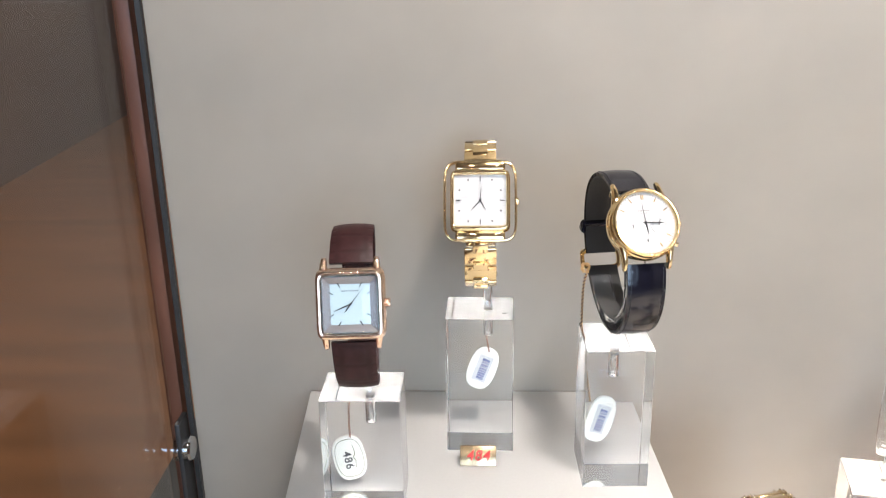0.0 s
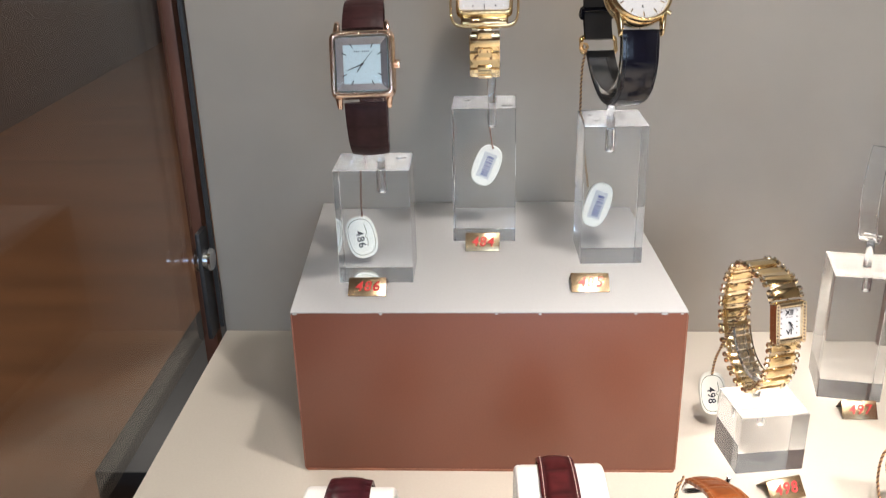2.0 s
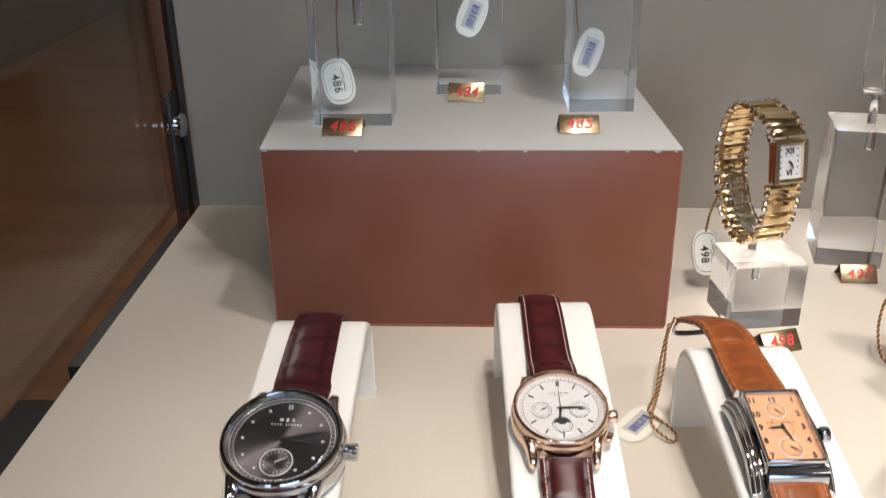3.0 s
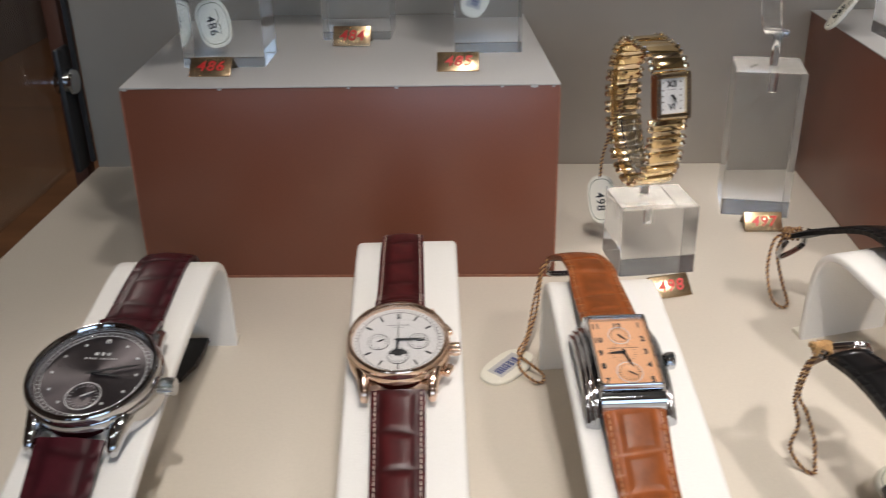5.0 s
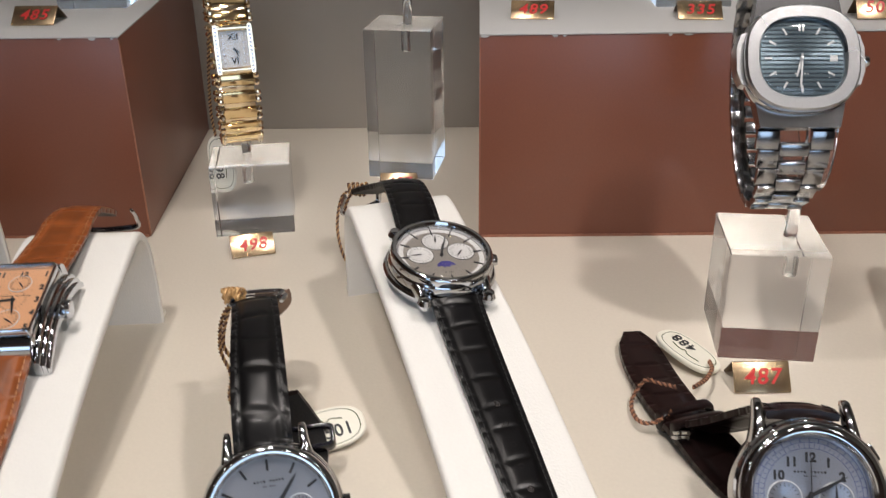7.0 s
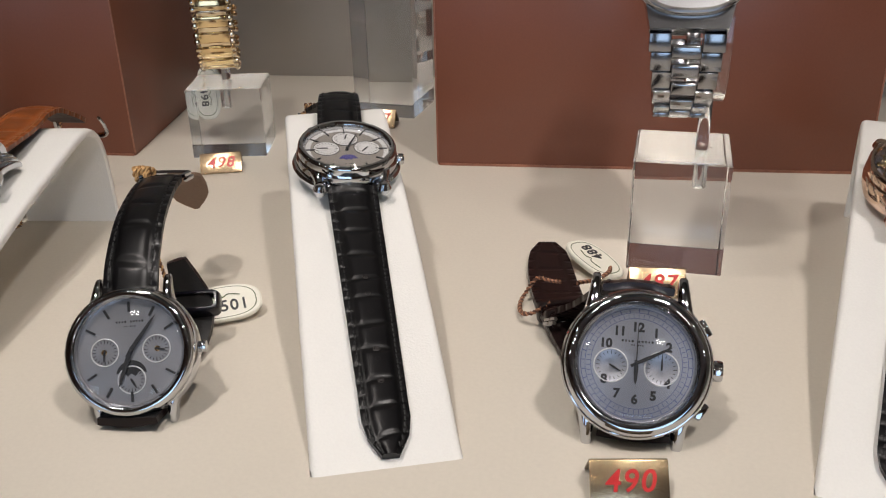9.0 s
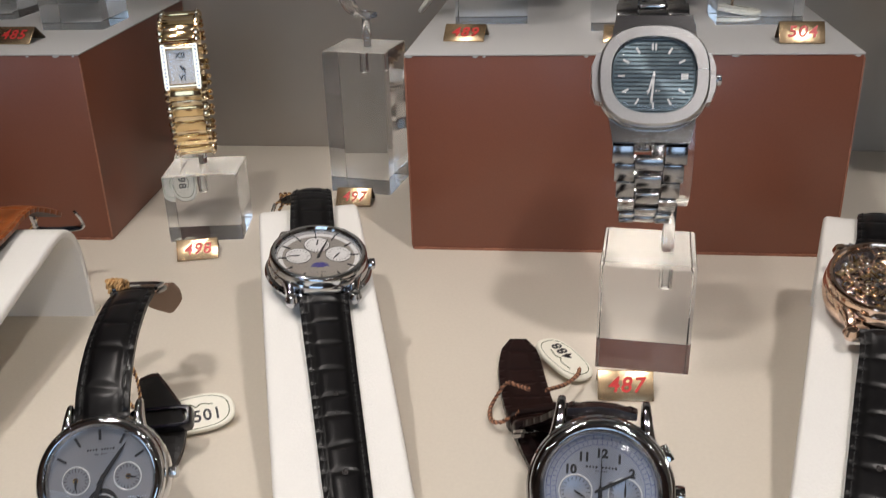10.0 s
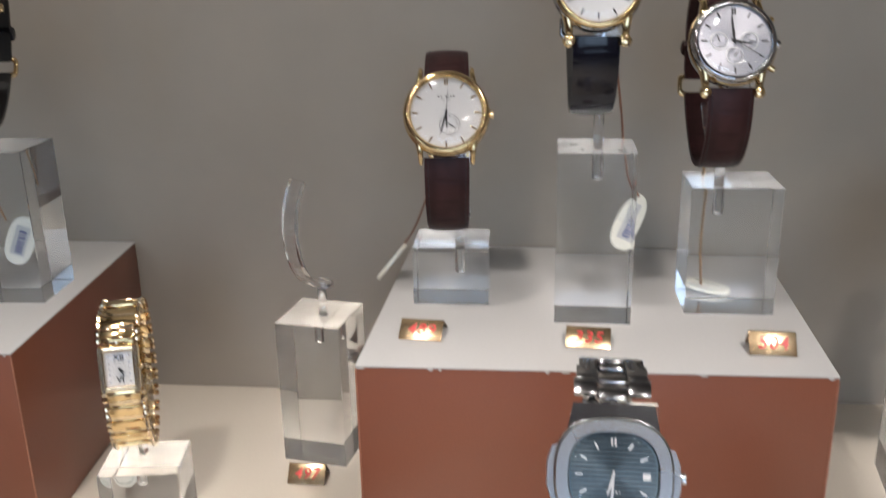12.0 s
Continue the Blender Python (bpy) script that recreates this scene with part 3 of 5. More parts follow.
def stitches(pts, widths, thick, side=Vector((1, 0, 0)), inset=0.0016, step=0.0021, skip=0.003):
    bm = bmesh.new()
    n, length = len(pts), [0.0]
    for a, b in zip(pts, pts[1:]):
        length.append(length[-1] + (b - a).length)
    s0 = skip
    while s0 < length[-1] - 0.001:
        i = max(j for j in range(n) if length[j] <= s0)
        i = min(i, n - 2)
        q = pts[i].lerp(pts[i + 1], (s0 - length[i]) / max(1e-9, length[i + 1] - length[i]))
        d = (pts[i + 1] - pts[i]).normalized()
        s = (side - d * side.dot(d)).normalized()
        nrm = s.cross(d)
        f = s0 / length[-1] * (len(widths) - 1)
        k = min(int(f), len(widths) - 2)
        w = widths[k] + (widths[k + 1] - widths[k]) * (f - k)
        if w > 0.006:
            for sg in (-1, 1):
                u = 1 - inset / (w / 2)
                c = q + s * (sg * u * w / 2) + nrm * (thick * (0.5 - 0.35 * u ** 2.5) + 0.00005)
                mt = Matrix((s, d, nrm)).transposed().to_4x4()
                mt.translation = c
                box(0.00038, 0.0014, 0.0003, m=mt, bm=bm)
        s0 += step
    return bm


def strap(parent, pts, widths, thick, mat, lining, stitch=None, side=Vector((1, 0, 0)), cell=0.0105, label=""):
    p = smooth_path(pts, 5) if len(pts) < 24 else [Vector(q) for q in pts]
    ob = part("strap", ribbon(p, widths, thick, side, cell=cell, relief=RELIEF.get(mat, 0.0)), [M[mat], M[lining]], parent, label)
    if stitch:
        part("stitching", stitches(p, widths, thick, side), M[stitch], ob)
    return ob


def circle(r, n=64):
    return [(r * math.cos(2 * math.pi * i / n), r * math.sin(2 * math.pi * i / n)) for i in range(n)]


def scaled(o, k, ky=None):
    return [(x * k, y * (ky or k)) for x, y in o]


def leaf(length, w, tail=0.15):
    """A slim pointer outline along +y."""
    return [(-w * 0.35, -length * tail), (w * 0.35, -length * tail), (w / 2, length * 0.25), (w * 0.3, length * 0.8), (0.0, length), (-w * 0.3, length * 0.8), (-w / 2, length * 0.25)]


def pointer(name, dial, length, w, degrees, z, mat, at=(0, 0)):
    return part(name, slab(leaf(length, w), z, z + 0.00018), M[mat], dial, m=pose(at[0], at[1], 0, 0, 0, -degrees), smooth=False)


SHARED = {}


def shared(key, make):
    if key not in SHARED:
        SHARED[key] = make()
    return SHARED[key]


def fluted(r, h, n=28):
    bm = lathe([(0, 0), (r * 0.86, 0), (r, h * 0.18), (r, h * 0.82), (r * 0.9, h), (0, h * 1.05)], n)
    for v in bm.verts:
        ang = math.atan2(v.co.y, v.co.x)
        if r * 0.95 < v.co.xy.length and round(ang / (2 * math.pi / n)) % 2:
            v.co.x *= 0.92
            v.co.y *= 0.92
    return bm


def flat_ring(outer, inner, z0, z1):
    """A ring with a flat top and narrow bevels."""
    def at(k, z):
        return [(ox + (ix - ox) * k, oy + (iy - oy) * k, z) for (ox, oy), (ix, iy) in zip(outer, inner)]
    return stack([at(0, z0), at(0, z1 - 0.0009), at(0.14, z1), at(0.92, z1), at(1.0, z1 - 0.0007), at(1.0, z0)], cap=False)


def watch(m, label, outline, inner, case="steel", bezel=None, dial="silver_dial", thick=0.009, lugs=None, lug_mat=None, ball=False, group="wrist watches",
          steps=((1.0, 0.0), ), crown=None, crown_at=None, bezel_z=0.0022, flat=False):
    """Case, bezel, dial and crystal of a wrist watch. Dial upper face at z 0, twelve towards +y. Returns the thing and its dial."""
    g = grouped("wrist_watch", m, label, "watch", group)
    T = thick
    part("case", stack([[(x * k, y * k, z) for x, y in outline] for k, z in ((0.80, -T), (0.955, -T + 0.0009), (0.99, -T * 0.62), (1.0, -T * 0.35), (0.985, -0.0012), (0.955, -0.0003), (0.93, -0.0003))]),
         M[case], g)
    rim = scaled(outline, 0.965)
    part("bezel", flat_ring(rim, inner, -0.0004, bezel_z) if flat else ring_slab(rim, inner, -0.0004, bezel_z, bezel_z * 0.72), M[bezel or case], g)
    d = part("dial", slab(scaled(inner, 1.01), -0.0005, 0.0), M[dial], g, smooth=False)
    c = part("crystal", stack([[(x * k, y * k, z) for x, y in inner] for k, z in ((0.998, bezel_z * 0.35), (0.998, bezel_z * 0.75), (0.94, bezel_z * 0.98), (0.7, bezel_z * 1.08), (0.3, bezel_z * 1.13))]),
             M["crystal"], g, "clear domed crystal")
    c.visible_shadow = False
    if lugs:
        half, y0, y1, lw, drop = lugs
        for sx in (-1, 1):
            for sy in (-1, 1):
                rows = []
                for f, k in ((0.0, 1.0), (0.15, 1.0), (0.3, 1.0), (0.45, 1.0), (0.6, 1.0), (0.75, 1.0), (0.87, 0.97), (0.95, 0.86), (0.99, 0.62), (1.0, 0.25)):
                    y = y0 - 0.002 + (y1 - y0 + 0.002) * f
                    zt = -0.0006 - drop * f ** 1.9
                    h = T * (0.70 - 0.30 * f)
                    w = lw * (1.45 - 0.70 * f ** 0.8)
                    x = sx * (half + lw / 2 + 0.0010 * (1 - f) ** 2)
                    rows.append([(x + px * k, sy * y, zt - h / 2 + pz * k) for px, pz in rounded(w, h, 2.9, 18)])
                part("lug", stack(rows), M[lug_mat or case], g)
                if ball:
                    part("lug_ball", lathe([(0, -0.0028), (0.0020, -0.0020), (0.0028, 0), (0.0020, 0.0020), (0, 0.0028)], 16), M[lug_mat or case], g, m=pose(sx * (half + lw / 2), sy * (y1 - 0.001), -0.0008 - drop))
    if crown:
        r, h = crown
        ca = crown_at or (max(x for x, y in outline), 0.0)
        part("crown", fluted(r, h), M[case], g, m=pose(ca[0] - 0.0002, ca[1], -T * 0.45, 0, 90, 0))
    return g, d


def batons(dial, rx, ry, size, mat, skip=(), twelve=True):
    w, le = size
    for h in range(12):
        if h in skip:
            continue
        a = radians(90 - 30 * h)
        x, y = rx * math.cos(a), ry * math.sin(a)
        if h == 0 and twelve:
            for s in (-0.7, 0.7):
                part("hour_marker", shared(("baton", w, le, mat), lambda: mesh_of("hour_marker", box(w, le, 0.0005, (0, 0, 0.00025)), M[mat], False)), None, dial, m=pose(x + s * w * 1.3, y, 0))
        else:
            part("hour_marker", shared(("baton", w, le, mat), lambda: mesh_of("hour_marker", box(w, le, 0.0005, (0, 0, 0.00025)), M[mat], False)), None, dial, m=pose(x, y, 0, 0, 0, -30 * h))


def dots(dial, places, r, mat):
    for x, y in places:
        part("hour_marker", shared(("dot", r, mat), lambda: mesh_of("hour_marker", lathe([(0, 0.0003), (r * 0.7, 0.00025), (r, 0)], 12), M[mat])), None, dial, m=pose(x, y, 0))


def numerals(dial, places, size, mat="ink", bold=0.0):
    for txt, x, y in places:
        part("numeral", shared(("num", txt, size, mat), lambda: text_mesh(txt, size, M[mat], bold=bold)), None, dial, m=pose(x, y, 0.00012))


def track(dial, r, n, le, w, mat="ink", inner=None):
    """A printed ring of fine ticks."""
    bm = bmesh.new()
    for i in range(n):
        a = 2 * math.pi * i / n
        mt = pose(r * math.cos(a), r * math.sin(a), 0.00006, 0, 0, math.degrees(a) - 90)
        box(w, le, 0.00008, m=mt, bm=bm)
    if inner:
        for rr in inner:
            stack([[(x, y, z) for x, y in circle(q, 48)] for q, z in ((rr, 0.00002), (rr, 0.0001), (rr + w, 0.0001), (rr + w, 0.00002))], bm, cap=False)
    part("minute_track", bm, M[mat], dial, smooth=False)


def subdial(dial, x, y, r, mat, degrees=40.0, ink="ink", hand="ink"):
    ob = part("subdial", lathe([(0, 0.00008), (r * 0.9, 0.00008), (r * 0.93, 0.00016), (r, 0.00014), (r * 1.02, 0)], 32), M[mat], dial, m=pose(x, y, 0))
    bm = bmesh.new()
    for i in range(20):
        a = 2 * math.pi * i / 20
        box(0.00018, 0.0007 if i % 5 else 0.0011, 0.00006, m=pose(r * 0.76 * math.cos(a), r * 0.76 * math.sin(a), 0.00014, 0, 0, math.degrees(a) - 90), bm=bm)
    part("subdial_ticks", bm, M[ink], dial, m=pose(x, y, 0), smooth=False)
    part("subdial_ring", ring_slab(circle(r * 1.02, 40), circle(r * (0.975 if mat == "white_dial" else 0.94), 40), 0.00005, 0.00022), M["ink" if mat == "white_dial" else "silver_dial"], dial, m=pose(x, y, 0))
    pointer("subdial_hand", dial, r * 0.72, 0.0006, degrees, 0.0003, hand, (x, y))
    return ob


def moon(dial, x, y, r, mat="moon_blue"):
    """The half-round moon-phase opening."""
    pts = [(r * math.cos(radians(a)), r * math.sin(radians(a))) for a in range(10, 171, 10)] + [(-r * 0.5, r * 0.25), (-r * 0.25, -r * 0.05), (0, r * 0.15), (r * 0.25, -r * 0.05), (r * 0.5, r * 0.25)]
    part("moon_phase", slab(pts, 0.00003, 0.00012), M[mat], dial, m=pose(x, y, 0), smooth=False)


def clock(dial, hour, minute, lh, lm, w, mat, second=None, sec_mat="ink", sec_at=None):
    pointer("hour_hand", dial, lh, w * 1.15, hour, 0.0004, mat)
    pointer("minute_hand", dial, lm, w, minute, 0.0007, mat)
    if second is not None:
        pointer("second_hand", dial, lm * 1.05, 0.0003, second, 0.0010, sec_mat)
    part("centre_pin", shared(("pin", mat), lambda: mesh_of("centre_pin", lathe([(0, 0.0013), (0.0005, 0.0012), (0.0006, 0.0)], 12), M[mat])), None, dial)


def print_bars(dial, rows, mat="ink"):
    """Unreadable printing: each line a row of short plain bars."""
    for x, y, w, h in rows:
        n = max(1, round(w / (h * 1.15)))
        bm, step = bmesh.new(), w / n
        for i in range(n):
            if n > 4 and i == n // 2 - 1:
                continue
            box(step * (0.45 if i % 3 else 0.62), h * (0.82 if i % 2 else 0.7), 0.00005, (-w / 2 + (i + 0.5) * step, 0, 0.00006), bm=bm)
        part("print_bar", bm, M[mat], dial, m=pose(x, y, 0), smooth=False)


def loop_strap(g, lug_y, mat, lining, stitch, w0, w1, a=LOOP_A, b=LOOP_B, thick=0.0028, keeper=None, cell=0.0105, yoff=0.0):
    """A strap closed round the wrist loop, in two halves, with a buckle at the back."""
    phi0 = math.degrees(math.asin(min(0.98, (lug_y - 0.0012 - yoff) / a)))
    phi1 = math.degrees(math.asin(min(0.98, (lug_y - 0.0012 + yoff) / a)))
    up = [loop_point(p, a, b, 1.0, yoff) for p in np.linspace(phi0, 172, 26)]
    dn = [loop_point(-p, a, b, 1.0, yoff) for p in np.linspace(phi1, 178, 26)][::-1]
    strap(g, up, (w0, w0 * 0.97, (w0 + w1) / 2, w1, w1), thick, mat, lining, stitch, cell=cell)
    strap(g, dn, (w1, w1, (w0 + w1) / 2, w0 * 0.97, w0), thick, mat, lining, stitch, cell=cell)
    q = loop_point(150, a, b, 1.06, yoff)
    part("keeper", ring_slab(rounded(w1 + 0.0035, 0.0075, 6, 32), rounded(w1 + 0.0005, 0.0045, 6, 32), 0, 0.004), M[mat], g, m=pose(q.x, q.y, q.z, 60, 0, 0))
    q = loop_point(176, a, b, 1.05, yoff)
    part("buckle", ring_slab(rounded(w1 + 0.006, 0.012, 5, 32), rounded(w1 + 0.002, 0.007, 5, 32), 0, 0.0016), M[keeper or "gold"], g, m=pose(q.x, q.y, q.z, 8, 0, 0))


def links(g, path, make, pitch):
    """Sets bracelet links along a path at an even pitch."""
    p, length = path, [0.0]
    for u, v in zip(p, p[1:]):
        length.append(length[-1] + (v - u).length)
    count = max(1, round(length[-1] / pitch))
    pitch = length[-1] / count
    s = pitch / 2
    for k in range(count):
        i = min(max(j for j in range(len(p)) if length[j] <= s), len(p) - 2)
        q = p[i].lerp(p[i + 1], (s - length[i]) / (length[i + 1] - length[i]))
        d = (p[i + 1] - p[i]).normalized()
        nrm = Vector((1, 0, 0)).cross(d)
        mt = Matrix((Vector((1, 0, 0)), d, nrm)).transposed().to_4x4()
        mt.translation = q
        f = s / length[-1]
        make(g, mt, f, k)
        s += pitch

# ---- price tags and hang tags ----


def price_tag(x, y, z, yaw, number, lean=50, w=0.0205):
    """A folded brass tent card, its front foot centred at x, y."""
    g = grouped("price_tag", pose(x, y, z, 0, 0, yaw), "small folded brass tent tag with red number " + number, "price tag", "price tags")
    h = 0.0112
    f = part("front_plate", box(w, h, 0.0008, (0, h / 2, 0.0), 0.0003), M["brass"], g, m=pose(0, 0.0004, 0.0004, lean, 0, 0))
    digits(f, number, 0.0082, "red", pose(0, h / 2, 0.0005), 0.18, 0.00010)
    part("back_plate", box(w, h, 0.0008, (0, h / 2, 0.0), 0.0003), M["tag_edge"], g, m=pose(0, 2 * h * math.cos(radians(lean)) + 0.0004, 0.0004, 180 - lean, 0, 0))
    return g


price_tag(-0.039, 0.366, 0.100, 0.5, "486", 40)
price_tag(0.0228, 0.4276, 0.100, -1, "484", 58)
price_tag(0.0817, 0.3713, 0.100, 0, "485", 40)
price_tag(0.2497, 0.4028, 0.0, -1, "497", 52)
price_tag(0.1855, 0.326, 0.0, 17, "498", 47)
price_tag(0.3914, 0.2124, 0.0, 1, "487")
price_tag(0.3177, 0.3735, 0.100, -5, "489", 36)
price_tag(0.3955, 0.3688, 0.100, -5, "335", 36)
price_tag(0.4769, 0.3655, 0.100, -3, "504", 52)
price_tag(0.5725, 0.388, 0.0, -6, "49", 66)
price_tag(0.376, 0.0995, 0.0, 6, "490")


def hang_tag(m, w=0.0135, h=0.0225, number="", bars=False, mark=True, label="ivory oval hang tag", turn=-90):
    """An oval plastic tag lying in its own x-y plane."""
    g = grouped("hang_tag", m, label, "hang tag", "hang tags")
    o = rounded(w, h, 2.6, 40)
    disc = part("disc", stack([[(x * k, y * k, z) for x, y in o] for k, z in ((0.95, -0.0011), (1.0, -0.0006), (1.0, 0.0006), (0.95, 0.0011))]), M["ivory"], g)
    if not bars:
        part("rim_line", ring_slab(scaled(o, 0.86), scaled(o, 0.83), 0.00105, 0.00118), M["green_ink"], g)
    if number:
        digits(disc, number, 0.0062, "ink", pose(0.0018 if turn > 0 else -0.0010, 0.0035 if turn > 0 else -0.001, 0.0012, 0, 0, turn), 0, 0.0001)
    if mark:
        part("printed_mark", m=pose(0, 0, 0, 0, 0, 180 if turn > 0 else 0), bm=tube(smooth_path([(0.0022, -0.006, 0.0012), (0.0030, -0.002, 0.0012), (0.0020, 0.000, 0.0012), (0.0034, 0.002, 0.0012), (0.0030, 0.007, 0.0012)], 5), 0.00022, 5), mat=M["green_ink"], parent=g)
    if bars:
        part("label_patch", box(w * 0.5, h * 0.62, 0.0001, (0, 0, 0.00115)), M["plinth_top"], g)
        bm = bmesh.new()
        rr = random.Random(3)
        y = -h * 0.25
        while y < h * 0.25:
            t = rr.choice((0.0004, 0.0007, 0.001))
            box(w * 0.26, t, 0.0001, (0.0004, y, 0.00125), bm=bm)
            y += t + rr.choice((0.0004, 0.0006))
        part("barcode", bm, M["blue_ink"], g, "blue-black bar code", smooth=False)
    return g


def tag_cord(pts, mat="thread", r=0.00045, label="thin brown tag thread", name="tag_cord"):
    bm = rope(pts, r, 8, 2400.0)
    return thing(name, bm, [M[mat], M["cord_dark"]], label=label, category="cord", group="tag cords")


# ---- watches on the first plinth ----
def stood(x, y, z, tilt, yaw, spin=0.0):
    return pose(x, y, z, 90 - tilt, 0, yaw) @ pose(0, 0, 0, 0, 0, spin)


# rose gold square watch
wm = stood(-0.0345, 0.369, 0.2255, 17, 2, 1)
g, d = watch(wm, "rose gold rectangular wrist watch with a dark brown strap", rounded(0.0325, 0.0335, 9), rounded(0.0258, 0.0265, 14), "rose", None, "pearl_dial", 0.0085,
             (0.0105, 0.013, 0.0215, 0.0034, 0.003), crown=(0.0021, 0.0022), bezel_z=0.003)
square = ((-1, -1), (1, -1), (1, 1), (-1, 1))
part("dial_frame", stack([[(x * 0.0125, y * 0.0128, 0.0021) for x, y in square], [(x * 0.0092, y * 0.0094, 0.0002) for x, y in square]], cap=False), M["bevel_silver"], d, "silver bevelled dial frame", smooth=False)
batons(d, 0.0104, 0.0106, (0.00045, 0.0030), "ink", (0, 3, 6, 9), False)
print_bars(d, [(0, 0.0062, 0.008, 0.0009)])
clock(d, 215, 248, 0.0050, 0.0088, 0.0006, "ink", 40)
loop_strap(g, 0.0195, "brown", "brown", None, 0.0208, 0.0160, 0.0390, 0.025, yoff=-0.004)
stand(-0.0562, 0.3842, 0.5, 0.041, 0.032, 0.100, 0.166, wm, 0.0390, 0.025, side=0.004, yoff=-0.004)
hang_tag(pose(-0.0468, 0.4235, 0.1165, 78, 0, 6) @ pose(0, 0, 0, 0, 0, 12), 0.0175, 0.025, "486", label="ivory oval hang tag numbered 486 behind the block")
tag_cord([(-0.040, 0.402, 0.172), (-0.044, 0.417, 0.160), (-0.046, 0.423, 0.140), (-0.046, 0.4235, 0.129)])

# yellow gold square watch with bracelet
wm = stood(0.0248, 0.442, 0.2525, 24, 0, 0)
g, d = watch(wm, "yellow gold square wrist watch on a gold link bracelet", rounded(0.0315, 0.0335, 10), rounded(0.0272, 0.0266, 18), "gold", None, "white_dial", 0.009, None, crown=(0.002, 0.0018), crown_at=(0.0185, 0), bezel_z=0.0026)
part("outer_ring", ring_slab(rounded(0.0390, 0.0435, 6), rounded(0.0360, 0.0405, 7), -0.0065, -0.0022), M["gold"], g)
for sy in (-1, 1):
    part("end_plate", box(0.0260, 0.0052, 0.0046, (0, sy * 0.0182, -0.0034), 0.0012, 3), M["gold"], g)
dots(d, [(x * 0.0108, y * 0.0098) for x in (-1, 1) for y in (-0.55, 0.55)] + [(x * 0.0062, y * 0.0108) for x in (-1, 1) for y in (-1, 1)], 0.0005, "ink")
batons(d, 0.0115, 0.0112, (0.0005, 0.0024), "ink", (1, 2, 4, 5, 7, 8, 10, 11), False)
clock(d, 150, 222, 0.0062, 0.0074, 0.0005, "ink", 5)


def gold_link(g, mt, f, k):
    part("link", shared("gold_link_a", lambda: mesh_of("link", box(0.0172, 0.0094, 0.0019, (0, 0, 0), 0.0005), M["gold"])), None, g, m=mt)
    part("link", shared("gold_link_b", lambda: mesh_of("link", box(0.0080, 0.0058, 0.0018, (0, 0, 0), 0.0004), M["gold"])), None, g, m=mt @ pose(0, 0.0050, 0.0003))


A2, B2 = 0.0385, 0.0245
links(g, [loop_point(p, A2, B2, 1.0, -0.004) for p in range(37, 330, 4)], gold_link, 0.0104)
stand(0.0048, 0.4445, -1, 0.038, 0.032, 0.100, 0.1835, wm, A2, B2, side=0.004, yoff=-0.004)
hang_tag(pose(0.0255, 0.4815, 0.1405, 80, 0, 0) @ pose(0, 0, 0, 0, 0, -22), 0.0165, 0.026, "", True, False, "white oval hang tag with a bar code behind the block")
tag_cord([(0.0265, 0.462, 0.195), (0.027, 0.477, 0.175), (0.028, 0.481, 0.160), (0.0295, 0.4812, 0.151)])

# yellow gold chronograph with black strap
wm = stood(0.1030, 0.398, 0.2545, 33, 17, -3)
g, d = watch(wm, "yellow gold round chronograph watch with a black leather strap", circle(0.0175), circle(0.0150), "gold", None, "white_dial", 0.009, (0.0100, 0.0125, 0.0215, 0.0024, 0.004), crown=(0.0018, 0.002), bezel_z=0.0024)
batons(d, 0.0125, 0.0125, (0.0005, 0.0022), "gold", (3, 9))
subdial(d, -0.0066, -0.0010, 0.0042, "silver_dial", 170)
subdial(d, 0.0066, -0.0010, 0.0042, "silver_dial", 20)
track(d, 0.0143, 60, 0.0009, 0.00015)
print_bars(d, [(0, 0.006, 0.007, 0.0006), (0, 0.0048, 0.004, 0.0004), (0, -0.0085, 0.0012, 0.002)])
clock(d, 172, 92, 0.0058, 0.0095, 0.0007, "ink", 354)
for yy in (0.0095, -0.0095):
    part("pusher", lathe([(0, 0), (0.0011, 0), (0.0011, 0.0022), (0, 0.0023)], 14), M["gold"], g, m=pose(0.0147, yy, -0.004, 0, 90, 30 if yy > 0 else -30))
loop_strap(g, 0.0195, "black_smooth", "black_lining", "stitch_black", 0.0198, 0.0165, 0.0405, 0.0275, yoff=-0.006)
stand(0.0794, 0.4092, 2, 0.0350, 0.036, 0.100, 0.1815, wm, 0.0405, 0.0275, side=-0.004, yoff=-0.006)
hang_tag(pose(0.0905, 0.451, 0.126, 82, 0, 8) @ pose(0, 0, 0, 0, 0, -20), 0.0155, 0.027, "", True, False, "white oval hang tag behind the acrylic block")
tag_cord([(0.080, 0.425, 0.222), (0.0785, 0.432, 0.205), (0.080, 0.442, 0.170), (0.0845, 0.450, 0.1375)], "cord", 0.0005)
thing("cord_knot", rope([(0.0795, 0.4245, 0.219), (0.077, 0.4235, 0.2205), (0.0775, 0.4245, 0.2235), (0.0805, 0.4255, 0.2225), (0.0795, 0.4245, 0.219)], 0.0006), M["cord"], label="small gold cord loop on the strap", category="cord", group="tag cords")

# ---- between the plinths ----
# gold bracelet watch with stones
wm = stood(0.1812, 0.350, 0.0935, 10, 17, 0)
g, d = watch(wm, "slim pale gold bracelet watch with a stone-set rectangular case", rounded(0.0180, 0.0225, 12), rounded(0.0130, 0.0162, 20), "pale_gold", None, "white_dial", 0.0050, None, crown=(0.0011, 0.0013), bezel_z=0.0016)
numerals(d, [("XII", 0, 0.0053)], 0.0040, bold=0.00013)
numerals(d, [("VI", 0.0, -0.0053)], 0.0040, bold=0.00013)
dots(d, [(s * 0.0045, y) for s in (-1, 1) for y in (0.0027, 0.0, -0.0027, -0.0062, 0.0062)], 0.0005, "diamond")
